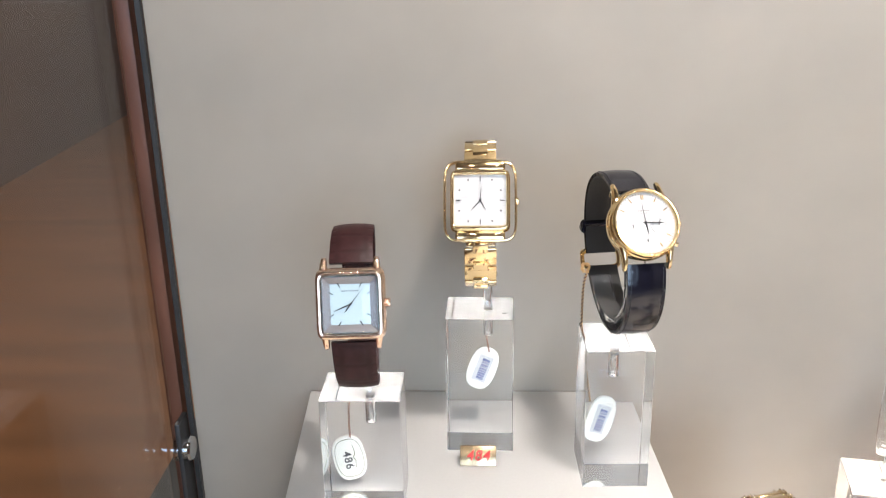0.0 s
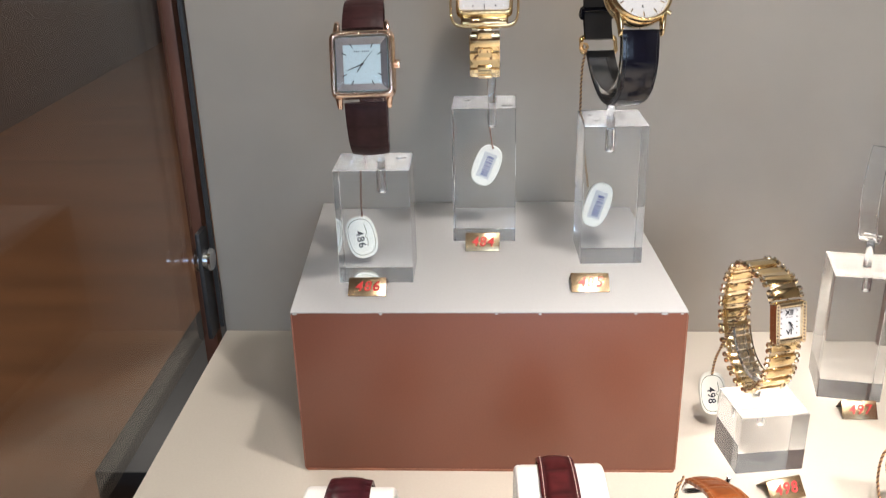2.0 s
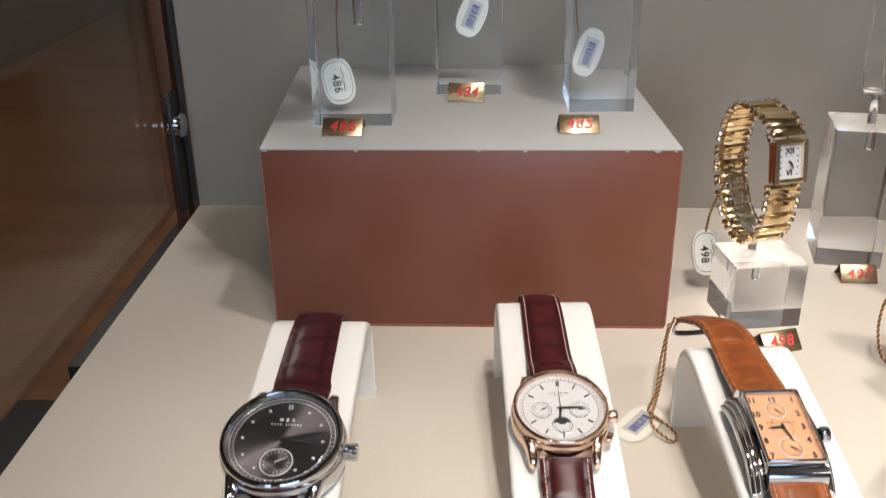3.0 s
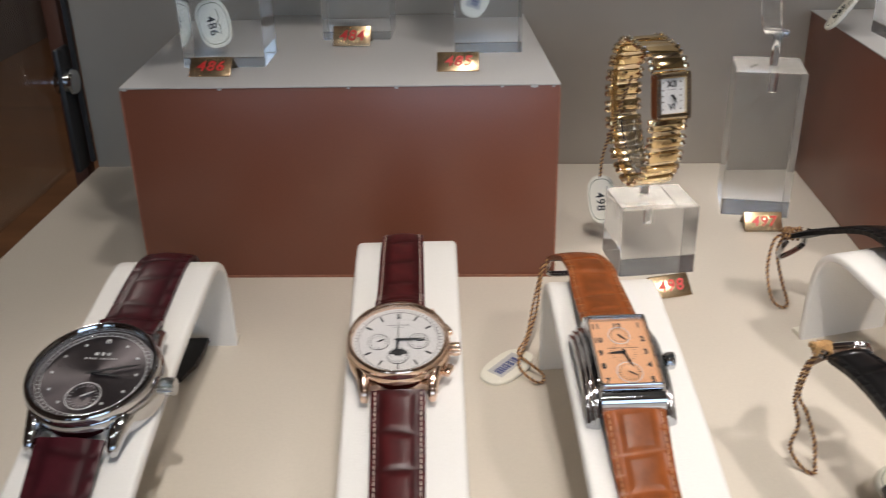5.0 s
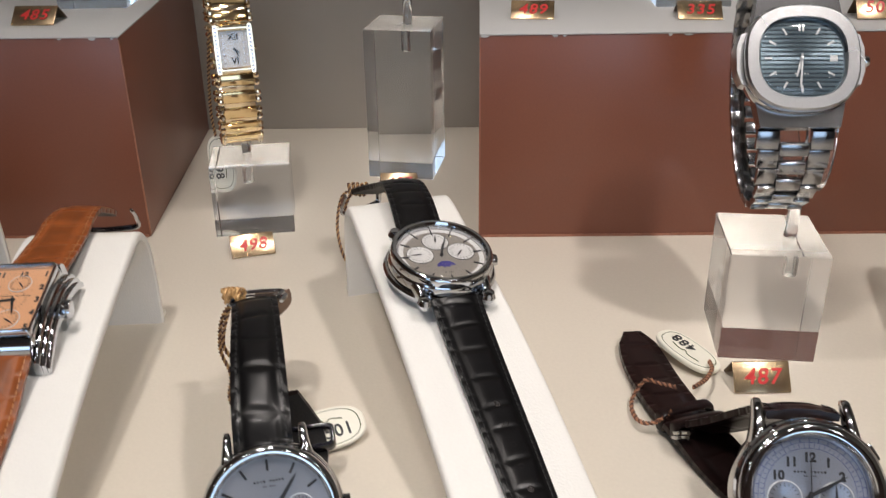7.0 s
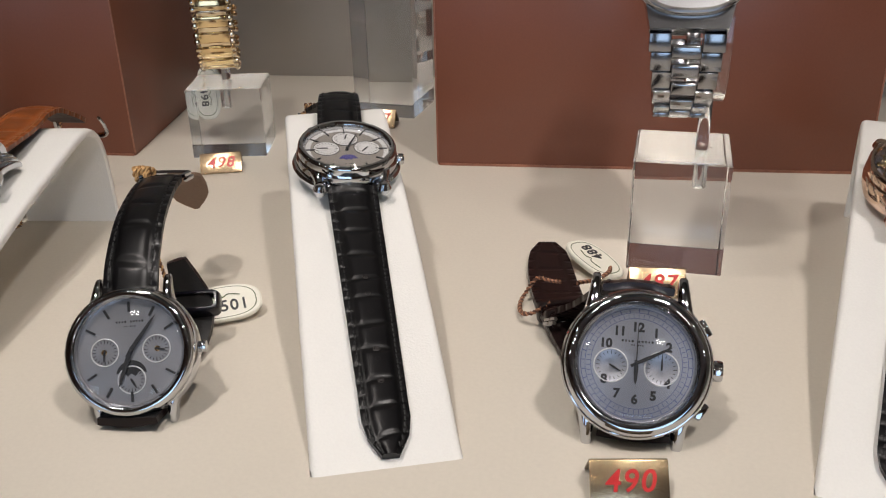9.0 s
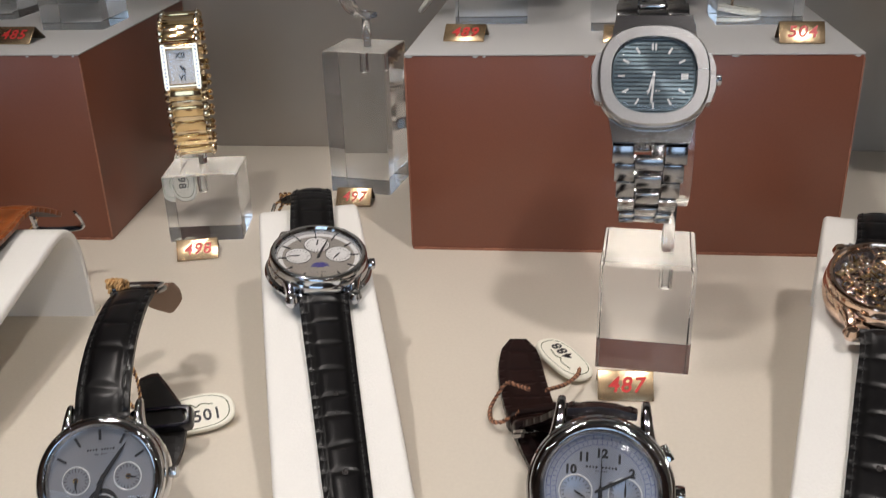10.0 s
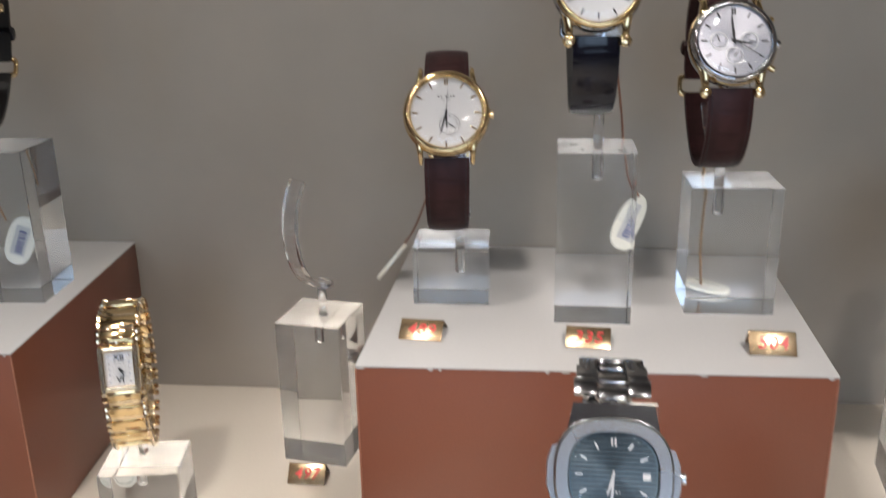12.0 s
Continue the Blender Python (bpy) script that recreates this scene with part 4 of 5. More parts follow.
print_bars(d, [(0, 0.0029, 0.0042, 0.0005)])
clock(d, 128, 150, 0.0030, 0.0044, 0.0008, "ink")
gem = mesh_of("stone", lathe([(0, 0.0005), (0.0003, 0.0005), (0.0005, 0.0002), (0.0002, -0.0004), (0, -0.0004)], 8), M["diamond"], False)
for sx in (-1, 1):
    fl = part("stone_rail", stack([[(sx * 0.0076 + x, y, z) for x, y in rounded(0.0024, 0.0220, 6, 28)] for z in (-0.0005, 0.0020)]), M["pale_gold"], g)
    for i in range(12):
        part("stone", gem, None, fl, m=pose(sx * 0.0076, -0.0096 + i * 0.00175, 0.0020))


def gem_link(g, mt, f, k):
    part("link", shared("gem_bar", lambda: mesh_of("link", box(0.0160, 0.0054, 0.0022, (0, 0, 0), 0.0008, 2), M["gold"])), None, g, m=mt)
    part("spacer", shared("gem_spacer", lambda: mesh_of("spacer", box(0.0146, 0.0030, 0.0009, (0, 0, 0), 0.0002), M["pale_gold"])), None, g, m=mt @ pose(0, 0.0039, -0.0006))
    for s in (-1, 1):
        for dy in (-0.0017, 0.0017):
            e = part("end_cap", shared("gem_cap", lambda: mesh_of("end_cap", lathe([(0, -0.0016), (0.0012, -0.0012), (0.0017, 0), (0.0012, 0.0012), (0, 0.0016)], 10), M["pale_gold"])), None, g, m=mt @ pose(s * 0.0086, dy, 0.0002, 90, 0, 0))
            part("stone", gem, None, e, m=pose(0, 0.0016, 0, -90, 0, 0))


A3, B3 = 0.0355, 0.0240
links(g, smooth_path([(0, 0.0106, -0.0026), (0, 0.0162, -0.0050), (0, 0.0205, -0.0105)], 6) + [loop_point(p, A3, B3, 1.0, -0.010) for p in range(72, 361, 4)], gem_link, 0.0082)
stand(0.1625, 0.348, 8.5, 0.0385, 0.032, 0.0, 0.0365, wm, A3, B3, k=0.84, side=0.002, yoff=-0.010)
hang_tag(pose(0.1580, 0.394, 0.0240, 78, 0, -6) @ pose(0, 0, 0, 0, 0, 8), 0.0155, 0.0265, "498", label="ivory oval hang tag numbered 498 beside the block")
tag_cord([(0.1655, 0.370, 0.098), (0.1605, 0.378, 0.075), (0.1565, 0.388, 0.0525), (0.1560, 0.3925, 0.0375)], "cord", 0.0006)

# empty stand
wm = stood(0.2405, 0.4215, 0.1365, 2, -35, 0)
stand(0.2318, 0.4285, -10, 0.0370, 0.038, 0.0, 0.084, wm, 0.039, 0.023, "empty clear acrylic display block with a bare clip", 0.88, sweep=-104)

# ---- watches on the second plinth ----
# round gold watch
wm = stood(0.3293, 0.404, 0.2022, 25, 4, 0) @ Matrix.Scale(1.08, 4)
g, d = watch(wm, "yellow gold round dress watch with a dark brown strap", circle(0.0188), circle(0.0152), "gold", None, "white_dial", 0.008, (0.0100, 0.0135, 0.0215, 0.0024, 0.004), crown=(0.0017, 0.0018), bezel_z=0.0026)
batons(d, 0.0135, 0.0135, (0.0006, 0.0026), "gold")
subdial(d, 0.0015, -0.0052, 0.0044, "white_dial", 120)
print_bars(d, [(0, 0.0072, 0.0075, 0.0010), (0, 0.0058, 0.004, 0.0006)])
clock(d, 178, 195, 0.0075, 0.0105, 0.0008, "ink", 5)
loop_strap(g, 0.0195, "brown", "brown", "stitch_black", 0.0198, 0.0160, 0.0405, 0.026, yoff=-0.005)
stand(0.3093, 0.4198, 1, 0.0386, 0.032, 0.100, 0.131, wm, 0.0405, 0.026, side=0.005, yoff=-0.005)
lean_y, lean_z = Vector((0.014, 0.0033, 0.017)).normalized(), Vector((-0.777, 0.098, 0.616)).normalized()
lean = Matrix((lean_y.cross(lean_z), lean_y, lean_z)).transposed().to_4x4()
hang_tag(Matrix.Translation((0.2930, 0.4553, 0.1105)) @ lean, 0.0145, 0.0250, "489", False, True, "ivory oval hang tag leaning over the plinth edge")
tag_cord([(0.3185, 0.440, 0.168), (0.314, 0.448, 0.150), (0.306, 0.455, 0.130), (0.3000, 0.4565, 0.1205)])

# black strap watch
wm = stood(0.3960, 0.388, 0.2595, 20, 3, 0) @ Matrix.Scale(1.06, 4)
g, d = watch(wm, "two-tone round wrist watch with a black leather strap", circle(0.0185), circle(0.0152), "steel", "gold", "silver_dial", 0.009, (0.0096, 0.0135, 0.0225, 0.0030, 0.004), lug_mat="gold", ball=True, crown=(0.002, 0.002))
batons(d, 0.0128, 0.0128, (0.0006, 0.0024), "ink")
clock(d, 310, 60, 0.0075, 0.0105, 0.0008, "ink")
loop_strap(g, 0.0205, "black_smooth", "black_lining", None, 0.0190, 0.0160, 0.0405, 0.026, keeper="steel", yoff=-0.005)
stand(0.3808, 0.3988, -1, 0.0367, 0.034, 0.100, 0.1845, wm, 0.0405, 0.026, side=0.0045, yoff=-0.005)
hang_tag(pose(0.4175, 0.4335, 0.1435, 74, 0, 8) @ pose(0, 0, 0, 0, 0, -26), 0.0150, 0.027, "", True, False, "white oval hang tag with a bar code behind the block")
tag_cord([(0.4075, 0.418, 0.222), (0.412, 0.430, 0.195), (0.4155, 0.4335, 0.168), (0.4225, 0.434, 0.1545)])

# brown strap chronograph
wm = stood(0.4565, 0.402, 0.234, 24, 5, -1)
g, d = watch(wm, "two-tone steel and gold chronograph watch with a brown strap", circle(0.0190), circle(0.0158), "steel", "steel", "sunray_silver", 0.010, (0.0102, 0.0135, 0.0225, 0.0030, 0.004), "gold", True, crown=(0.002, 0.0024))
part("gold_band", lathe([(0.0186, -0.0042), (0.0193, -0.0038), (0.0193, -0.0022), (0.0186, -0.0018)], 64), M["gold"], g)
batons(d, 0.0132, 0.0132, (0.0006, 0.0026), "ink")
for x, y in ((-0.0066, 0), (0.0066, 0), (0, -0.0066)):
    subdial(d, x, y, 0.0038, "sunray_silver", 40 + x * 9000)
clock(d, 100, 355, 0.0085, 0.0115, 0.0010, "ink", 120)
for yy in (0.0100, -0.0100):
    part("pusher", lathe([(0, 0), (0.0014, 0), (0.0014, 0.003), (0.0011, 0.0034), (0, 0.0034)], 14), M["gold"], g, m=pose(0.0158, yy, -0.005, 0, 90, 30 if yy > 0 else -30))
loop_strap(g, 0.0205, "brown", "brown", "stitch_black", 0.0202, 0.0165, 0.0420, 0.026, yoff=-0.007)
stand(0.4450, 0.4136, 0, 0.0430, 0.034, 0.100, 0.1645, wm, 0.0420, 0.026, side=0.004, yoff=-0.007)
hang_tag(pose(0.461, 0.4585, 0.1024, 5, 0, 62), 0.0145, 0.026, "", False, True, "ivory oval hang tag lying behind the block")
tag_cord([(0.4545, 0.437, 0.190), (0.4555, 0.446, 0.165), (0.4555, 0.452, 0.130), (0.4575, 0.4540, 0.1050)], "cord", 0.0006)

# far stand beyond the second plinth
wm = stood(0.5715, 0.400, 0.1355, 18, -2, 0)
g, d = watch(wm, "steel round wrist watch with a black leather strap", circle(0.0195), circle(0.0162), "steel", None, "sunray_silver", 0.010, (0.0095, 0.0140, 0.0225, 0.0030, 0.004), crown=(0.002, 0.0024))
batons(d, 0.0132, 0.0132, (0.0006, 0.0026), "ink")
clock(d, 300, 60, 0.0085, 0.0115, 0.0010, "ink")
loop_strap(g, 0.0205, "black", "black_lining", "stitch_black", 0.0190, 0.0160, 0.0365, 0.027, keeper="steel")
stand(0.5540, 0.4095, -8, 0.0400, 0.036, 0.0, 0.083, wm, 0.0365, 0.027)
tag_cord([(0.5545, 0.428, 0.118), (0.5540, 0.427, 0.095), (0.552, 0.420, 0.060), (0.5515, 0.416, 0.036)], "thread", 0.0006)

# ---- bracelet watch on its block in front of the second plinth ----
wm = stood(0.3967, 0.241, 0.1150, 31, -2, 0)
oct8 = rounded(0.0392, 0.0374, 2.55)
g, d = watch(wm, "brushed steel sports watch with a ribbed slate blue dial", oct8, rounded(0.0284, 0.0268, 2.65), "steel", "brushed", "blue_dial", 0.008, None, crown=(0.0019, 0.0018), crown_at=(0.0216, 0), bezel_z=0.0024, flat=True)
for sx in (-1, 1):
    part("case_ear", stack([[(sx * (0.0173 + x * (0.9 if z > -0.002 else 1)), y, z) for x, y in ((-0.004, -0.0105), (0.0025, -0.0085), (0.0042, -0.004), (0.0042, 0.004), (0.0025, 0.0085), (-0.004, 0.0105))] for z in (-0.006, -0.0025, -0.0008)]), M["brushed"], g)
for sy in (-1, 1):
    part("case_end", stack([[(x, sy * y, z) for x, y in ((-0.0152, 0.0125), (0.0152, 0.0125), (0.0132, 0.0228), (-0.0132, 0.0228))] for z in (-0.0075, -0.0030, -0.0022)]), M["satin"], g)
# Shade between the ribs, painted as a darker plate in the dial's hue.
part("groove_shade_plate", slab(rounded(0.0272, 0.0256, 2.65), 0.00002, 0.00006), M["groove_shade"], d, smooth=False)
bm = bmesh.new()
for i in range(17):
    y = -0.0118 + i * 0.001475
    hw = 0.0136 * (1 - min(1, abs(y) / 0.0132) ** 2.65) ** (1 / 2.65)
    box(hw * 2, 0.00088, 0.00030, (0, y, 0.00015), bm=bm)
part("dial_rib", bm, M["blue_dial"], d, smooth=False)
batons(d, 0.0110, 0.0105, (0.00062, 0.0024), "silver_dial", (3,))
part("date_window", box(0.0024, 0.0020, 0.0003, (0.0105, 0, 0.0002)), M["white_dial"], d)
numerals(d, [("31", 0.0105, 0.0004)], 0.0015)
print_bars(d, [(0, 0.0060, 0.0085, 0.0007), (0, 0.0047, 0.004, 0.0005), (0, -0.0052, 0.005, 0.0008)], "silver_dial")
clock(d, 196, 183, 0.0070, 0.0104, 0.0008, "silver_dial", 186, "silver_dial")


def steel_link(g, mt, f, k):
    e = min(f, 1 - f) * 2
    w = 0.92 - 0.29 * min(1, e * 2.6)
    part("link", shared(("steel_mid"), lambda: mesh_of("link", box(0.0118, 0.0050, 0.0030, (0, 0, 0), 0.0010, 3), M["satin"])), None, g, m=mt @ pose(0, 0.0, 0.0004) @ Matrix.Diagonal((w, 1, 1, 1)))
    for s in (-1, 1):
        part("link", shared(("steel_side"), lambda: mesh_of("link", box(0.0086, 0.0066, 0.0024, (0, 0, 0), 0.0004, 2), M["satin"])), None, g, m=mt @ pose(s * 0.0103 * w, 0.0032, 0) @ Matrix.Diagonal((w, 1, 1, 1)))


A4, B4 = 0.0415, 0.0255
links(g, [loop_point(p, A4, B4, 1.0, -0.003) for p in range(39, 328, 4)], steel_link, 0.0066)
stand(0.3810, 0.2364, -6, 0.0356, 0.038, 0.0, 0.0446, wm, A4, B4, side=0.0105, yoff=-0.003)

# ---- cushions ----
CREST, RUN, BULGE = 0.0475, 0.176, 0.0066


def ramp_z(s):
    """Height of a cushion's upper face at the distance s in front of its crest."""
    f = s / RUN
    return CREST * (1 - f) + BULGE * math.sin(math.pi * min(1, max(0, f)))


def cushion(x, y, yaw, w=0.0425):
    m = pose(x, y, 0, 0, 0, yaw)
    pts = [(0.0208, 0.0), (0.0205, 0.018), (0.0192, 0.031), (0.0158, 0.0402), (0.0092, 0.0458)] + [(-s, ramp_z(s)) for s in (0.0, 0.02, 0.05, 0.08, 0.11, 0.14, 0.165, 0.176)]
    p = smooth_path([(0, a, b) for a, b in pts], 4)
    rows = []
    for i, q in enumerate(p):
        d = (p[min(i + 1, len(p) - 1)] - p[max(i - 1, 0)]).normalized()
        nrm = Vector((0, d.z, -d.y))
        if nrm.z < 0 and i > 4:
            nrm = -nrm
        nrm = Vector((0, -d.z, d.y)) * -1 if d.y < 0 or i < 6 else nrm
        tk = 0.0035
        sec = []
        for u, o in ((-1, -0.55), (-0.99, -0.3), (-0.968, -0.12), (-0.935, -0.03), (-0.89, 0.0), (0.89, 0.0), (0.935, -0.03), (0.968, -0.12), (0.99, -0.3), (1, -0.55), (1, -0.85), (0.97, -1), (-0.97, -1), (-1, -0.85)):
            v = q + nrm * o * tk
            sec.append((u * w / 2, v.y, max(0.0, v.z)))
        rows.append(sec)
    g = grouped("watch_cushion", m, "white leatherette sloping arched watch cushion", "cushion", "watch cushions")
    part("ramp", stack(rows), M["cushion"], g)
    part("foot", box(w * 0.98, 0.0060, 0.0022, (0, 0.0225, 0.0011), 0.0006), M["ivory"], g, "flat ivory foot strip")
    return m


def on_cushion(m, s, h=0.0145, spin=0.0, lift=15.0, dx=0.0):
    return m @ pose(dx, -s, ramp_z(s) - 0.0021 * math.sin(math.pi * s / RUN) + h, lift, 0, spin)


def cushion_strap(g, wm, cm, s, lug, w0, w1, mat, lining, stitch, back, front, thick=0.0030, tip=True, back_pts=None, cell=0.0105, holes=0):
    """Both halves of an open strap lying over a cushion; back and front are their reach from the dial centre."""
    inv = wm.inverted() @ cm
    dx = (cm.inverted() @ wm).translation.x

    def on(sv, lift=0.0018):
        return inv @ Vector((dx, -sv, (ramp_z(sv) if sv > -0.004 else 0.0465) + lift))
    up = [Vector((0, lug - 0.001, -0.0048)), Vector((0, lug + 0.006, -0.0066))]
    if back_pts:
        up += [inv @ Vector((dx + q[0], q[1], q[2])) for q in back_pts]
    else:
        up += [on(s - lug - 0.018, 0.0025), on(0.004, 0.0022), inv @ Vector((dx, 0.011, 0.0475)), inv @ Vector((dx, 0.0185, 0.0410)), inv @ Vector((dx, 0.0225, 0.028))]
    strap(g, up, (w0, w0 * 0.97, (w0 + w1) / 2, w1, w1), thick, mat, lining, stitch, cell=cell)
    end = cm.inverted() @ wm @ Vector((0, -lug - 0.006, -0.0066))

    def fore(sv, lift):
        f = min(1.0, (sv + end.y) / (s + front + end.y))
        return inv @ Vector((end.x + (dx - end.x) * f, -sv, ramp_z(sv) + lift))
    dn = [Vector((0, -lug + 0.001, -0.0048)), Vector((0, -lug - 0.006, -0.0066)), fore(s + lug + 0.018, 0.0028)]
    k = s + lug + 0.036
    while k < s + front - 0.008:
        dn.append(fore(k, 0.0020))
        k += 0.018
    dn.append(fore(s + front, 0.0018))
    wd = [w0 + (w1 - w0) * i / 14 for i in range(17)] + ([w1 * 0.96, w1 * 0.80, w1 * 0.35] if tip else [w1])
    strap(g, dn[::-1], wd[::-1], thick, mat, lining, stitch, side=Vector((1, 0, 0)), cell=cell)
    if holes:
        p = smooth_path(dn[::-1], 5)
        made = shared("strap_hole", lambda: mesh_of("strap_hole", lathe([(0, -0.0002), (0.00065, -0.0001), (0.00085, 0.00012), (0.0011, 0.00004)], 12), M["strap_hole"]))
        length, nxt = 0.0, 0.022
        for q, r in zip(p, p[1:]):
            length += (r - q).length
            if length > nxt and nxt < 0.022 + holes * 0.0076:
                d = (r - q).normalized()
                sd = (Vector((1, 0, 0)) - d * d.x).normalized()
                mt = Matrix((sd, d, sd.cross(d))).transposed().to_4x4()
                mt.translation = r + sd.cross(d) * thick * 0.5
                part("strap_hole", made, None, g, m=mt)
                nxt += 0.0076
    return dn


# slate dial watch with burgundy strap
cm = cushion(-0.0377, 0.264, 0)
wm = on_cushion(cm, 0.076, 0.0143, -3) @ Matrix.Scale(1.05, 4)
g, d = watch(wm, "large steel watch with a slate sunray dial and burgundy strap", circle(0.0220), circle(0.0188), "steel", None, "slate_dial", 0.0110, (0.0110, 0.0150, 0.0258, 0.0044, 0.0045), crown=(0.0030, 0.0040), bezel_z=0.0028)
dots(d, [(0.0140 * math.sin(radians(h * 30)), 0.0140 * math.cos(radians(h * 30))) for h in range(12) if h not in (0, 6)], 0.0006, "silver_dial")
batons(d, 0.0140, 0.0140, (0.0005, 0.0018), "silver_dial", tuple(range(1, 12)))
track(d, 0.0174, 60, 0.0009, 0.00022, "silver_dial", (0.0166, 0.0181))
subdial(d, 0, -0.0094, 0.0056, "slate_dial", 60, "silver_dial", "silver_dial")
print_bars(d, [(0, 0.0085, 0.0062, 0.0018), (0, 0.0065, 0.0112, 0.0009)], "silver_dial")
clock(d, 97, 75, 0.0098, 0.0150, 0.0010, "ink", None)
cushion_strap(g, wm, cm, 0.076, 0.0235, 0.0216, 0.0188, "burgundy", "black_lining", None, 0.09, 0.115, cell=0.0150)
tail = wm.inverted() @ cm
# End of the burgundy strap; darker leather carries the shade under the cushion.
strap(g, [tail @ Vector(q) for q in ((0.002, 0.012, 0.0060), (0.002, 0.002, 0.0045), (0.002, -0.007, 0.0036), (0.003, -0.016, 0.0030))], (0.0170, 0.0165, 0.0150, 0.0060), 0.0026, "dark_brown", "black_lining", None, label="strap end under the cushion, its shade put into the colour")

# perpetual calendar chronograph with maroon strap
cm = cushion(0.061, 0.2835, 3)
wm = on_cushion(cm, 0.0735, 0.0135, 0, dx=-0.0016) @ Matrix.Scale(0.94, 4)
g, d = watch(wm, "rose gold chronograph watch with a stitched maroon strap", circle(0.0198), circle(0.0172), "rose", None, "white_dial", 0.0115, (0.0104, 0.0140, 0.0228, 0.0040, 0.0045), crown=(0.0026, 0.0036), bezel_z=0.0028)
batons(d, 0.0130, 0.0130, (0.00045, 0.0024), "ink", (3, 9))
track(d, 0.0160, 60, 0.0010, 0.00018, "ink", (0.0150,))
for x, y, a in ((-0.0075, -0.0005, 60), (0.0075, -0.0005, 80), (0, -0.0078, 0)):
    subdial(d, x, y, 0.0040, "white_dial", a)
moon(d, 0, -0.0078, 0.0036, "ink")
print_bars(d, [(0, 0.0082, 0.0085, 0.0007), (0, 0.0070, 0.004, 0.0005)])
clock(d, 188, 88, 0.0070, 0.0098, 0.0009, "ink", 0)
for yy in (0.0105, -0.0105):
    part("pusher", box(0.0026, 0.0050, 0.0026, (0, 0, 0), 0.0006), M["rose"], g, m=pose(0.0185, yy, -0.0055, 0, 0, 30 if yy > 0 else -30))
cushion_strap(g, wm, cm, 0.0735, 0.0215, 0.0200, 0.0182, "maroon", "brown", "stitch_white", 0.09, 0.115, cell=0.0145)
hang_tag(pose(0.1035, 0.262, 0.0016, 4, 0, -40), 0.0155, 0.0270, "", True, False, "ivory oval hang tag lying on the shelf")

# long rectangular watch with tan strap
cm = cushion(0.1395, 0.2465, 4)
wm = on_cushion(cm, 0.0545, 0.0155, 0, 13, -0.0040) @ Matrix.Diagonal((0.91, 1, 1, 1))
oT = rounded(0.0235, 0.0345, 22)
g, d = watch(wm, "steel rectangular watch with a salmon dial and tan strap", oT, rounded(0.0205, 0.0305, 26), "steel", None, "salmon_dial", 0.010, None, crown=(0.0030, 0.0032), crown_at=(0.0160, 0.0), bezel_z=0.0022)
for sx in (-1, 1):
    for k, (off, hgt, ln) in enumerate(((0.0128, -0.0006, 0.0425), (0.0142, -0.0020, 0.0420), (0.0154, -0.0036, 0.0412))):
        n = 11
        rows = []
        for i in range(n):
            f = i / (n - 1) * 2 - 1
            y = f * ln / 2
            dz = -0.0068 * abs(f) ** 2.6
            zt = hgt + dz
            zb = -0.0080 + dz * 0.75
            rows.append([(sx * (off - 0.0007 + px), y, (zt + zb) / 2 + pz) for px, pz in rounded(0.0026, zt - zb, 2.8, 16)])
        part("side_flank", stack(rows), M["steel"], g)
for sy in (-1, 1):
    profile = ((0, -0.0085), (0, -0.0004), (0.0012, -0.0006), (0.0023, -0.0014), (0.0033, -0.0029), (0.0038, -0.0052), (0.0038, -0.0085))
    part("case_end", stack([[(x, sy * (0.0172 + yy), zz) for yy, zz in profile] for x in (-0.0112, 0.0112)]), M["steel"], g)
numerals(d, [("12", 0, 0.0126), ("11", -0.0080, 0.0126), ("1", 0.0080, 0.0126), ("10", -0.0082, 0.0060), ("9", -0.0082, 0.0), ("8", -0.0082, -0.0060), ("7", -0.0080, -0.0126), ("5", 0.0080, -0.0126), ("4", 0.0082, -0.0060), ("3", 0.0082, 0.0), ("2", 0.0082, 0.0060)], 0.0033, bold=0.00012)
track(d, 0.0042, 24, 0.0007, 0.00014)
subdial(d, 0, 0.0080, 0.0040, "salmon_dial", 140)
subdial(d, 0.0004, -0.0090, 0.0046, "salmon_dial", 125)
print_bars(d, [(0, 0.0022, 0.011, 0.0006)])
clock(d, 265, 165, 0.0058, 0.0078, 0.0009, "ink")
cushion_strap(g, wm, cm, 0.0545, 0.0195, 0.0222, 0.0172, "tan", "brown", "stitch_tan", 0.08, 0.115, cell=0.013, back_pts=[(0, -0.006, 0.0515), (0, 0.006, 0.0530), (-0.001, 0.020, 0.0510), (-0.002, 0.033, 0.0455), (-0.0025, 0.042, 0.0410), (-0.003, 0.047, 0.0380)])
bk = cm @ pose(-0.003, 0.0465, 0.0385, -60, 0, 4)
part("buckle", rope([(-0.010, 0, 0), (-0.0108, 0.006, 0.000), (-0.009, 0.0105, -0.001), (0.009, 0.0105, -0.001), (0.0108, 0.006, 0.0), (0.010, 0, 0)], 0.0009, 6, 10.0), M["steel"], g, "steel pin buckle", wm.inverted() @ bk)
tag_cord([(0.1225, 0.298, 0.036), (0.1195, 0.296, 0.028), (0.1170, 0.286, 0.016), (0.1125, 0.273, 0.008), (0.1085, 0.262, 0.0045), (0.1105, 0.254, 0.0035), (0.1165, 0.250, 0.0015), (0.1185, 0.256, 0.0015), (0.1125, 0.261, 0.0045), (0.1085, 0.269, 0.0045), (0.1125, 0.276, 0.009), (0.1160, 0.289, 0.019), (0.1200, 0.2975, 0.033)], "cord", 0.0005, "twisted gold cord looped over an ivory tag")

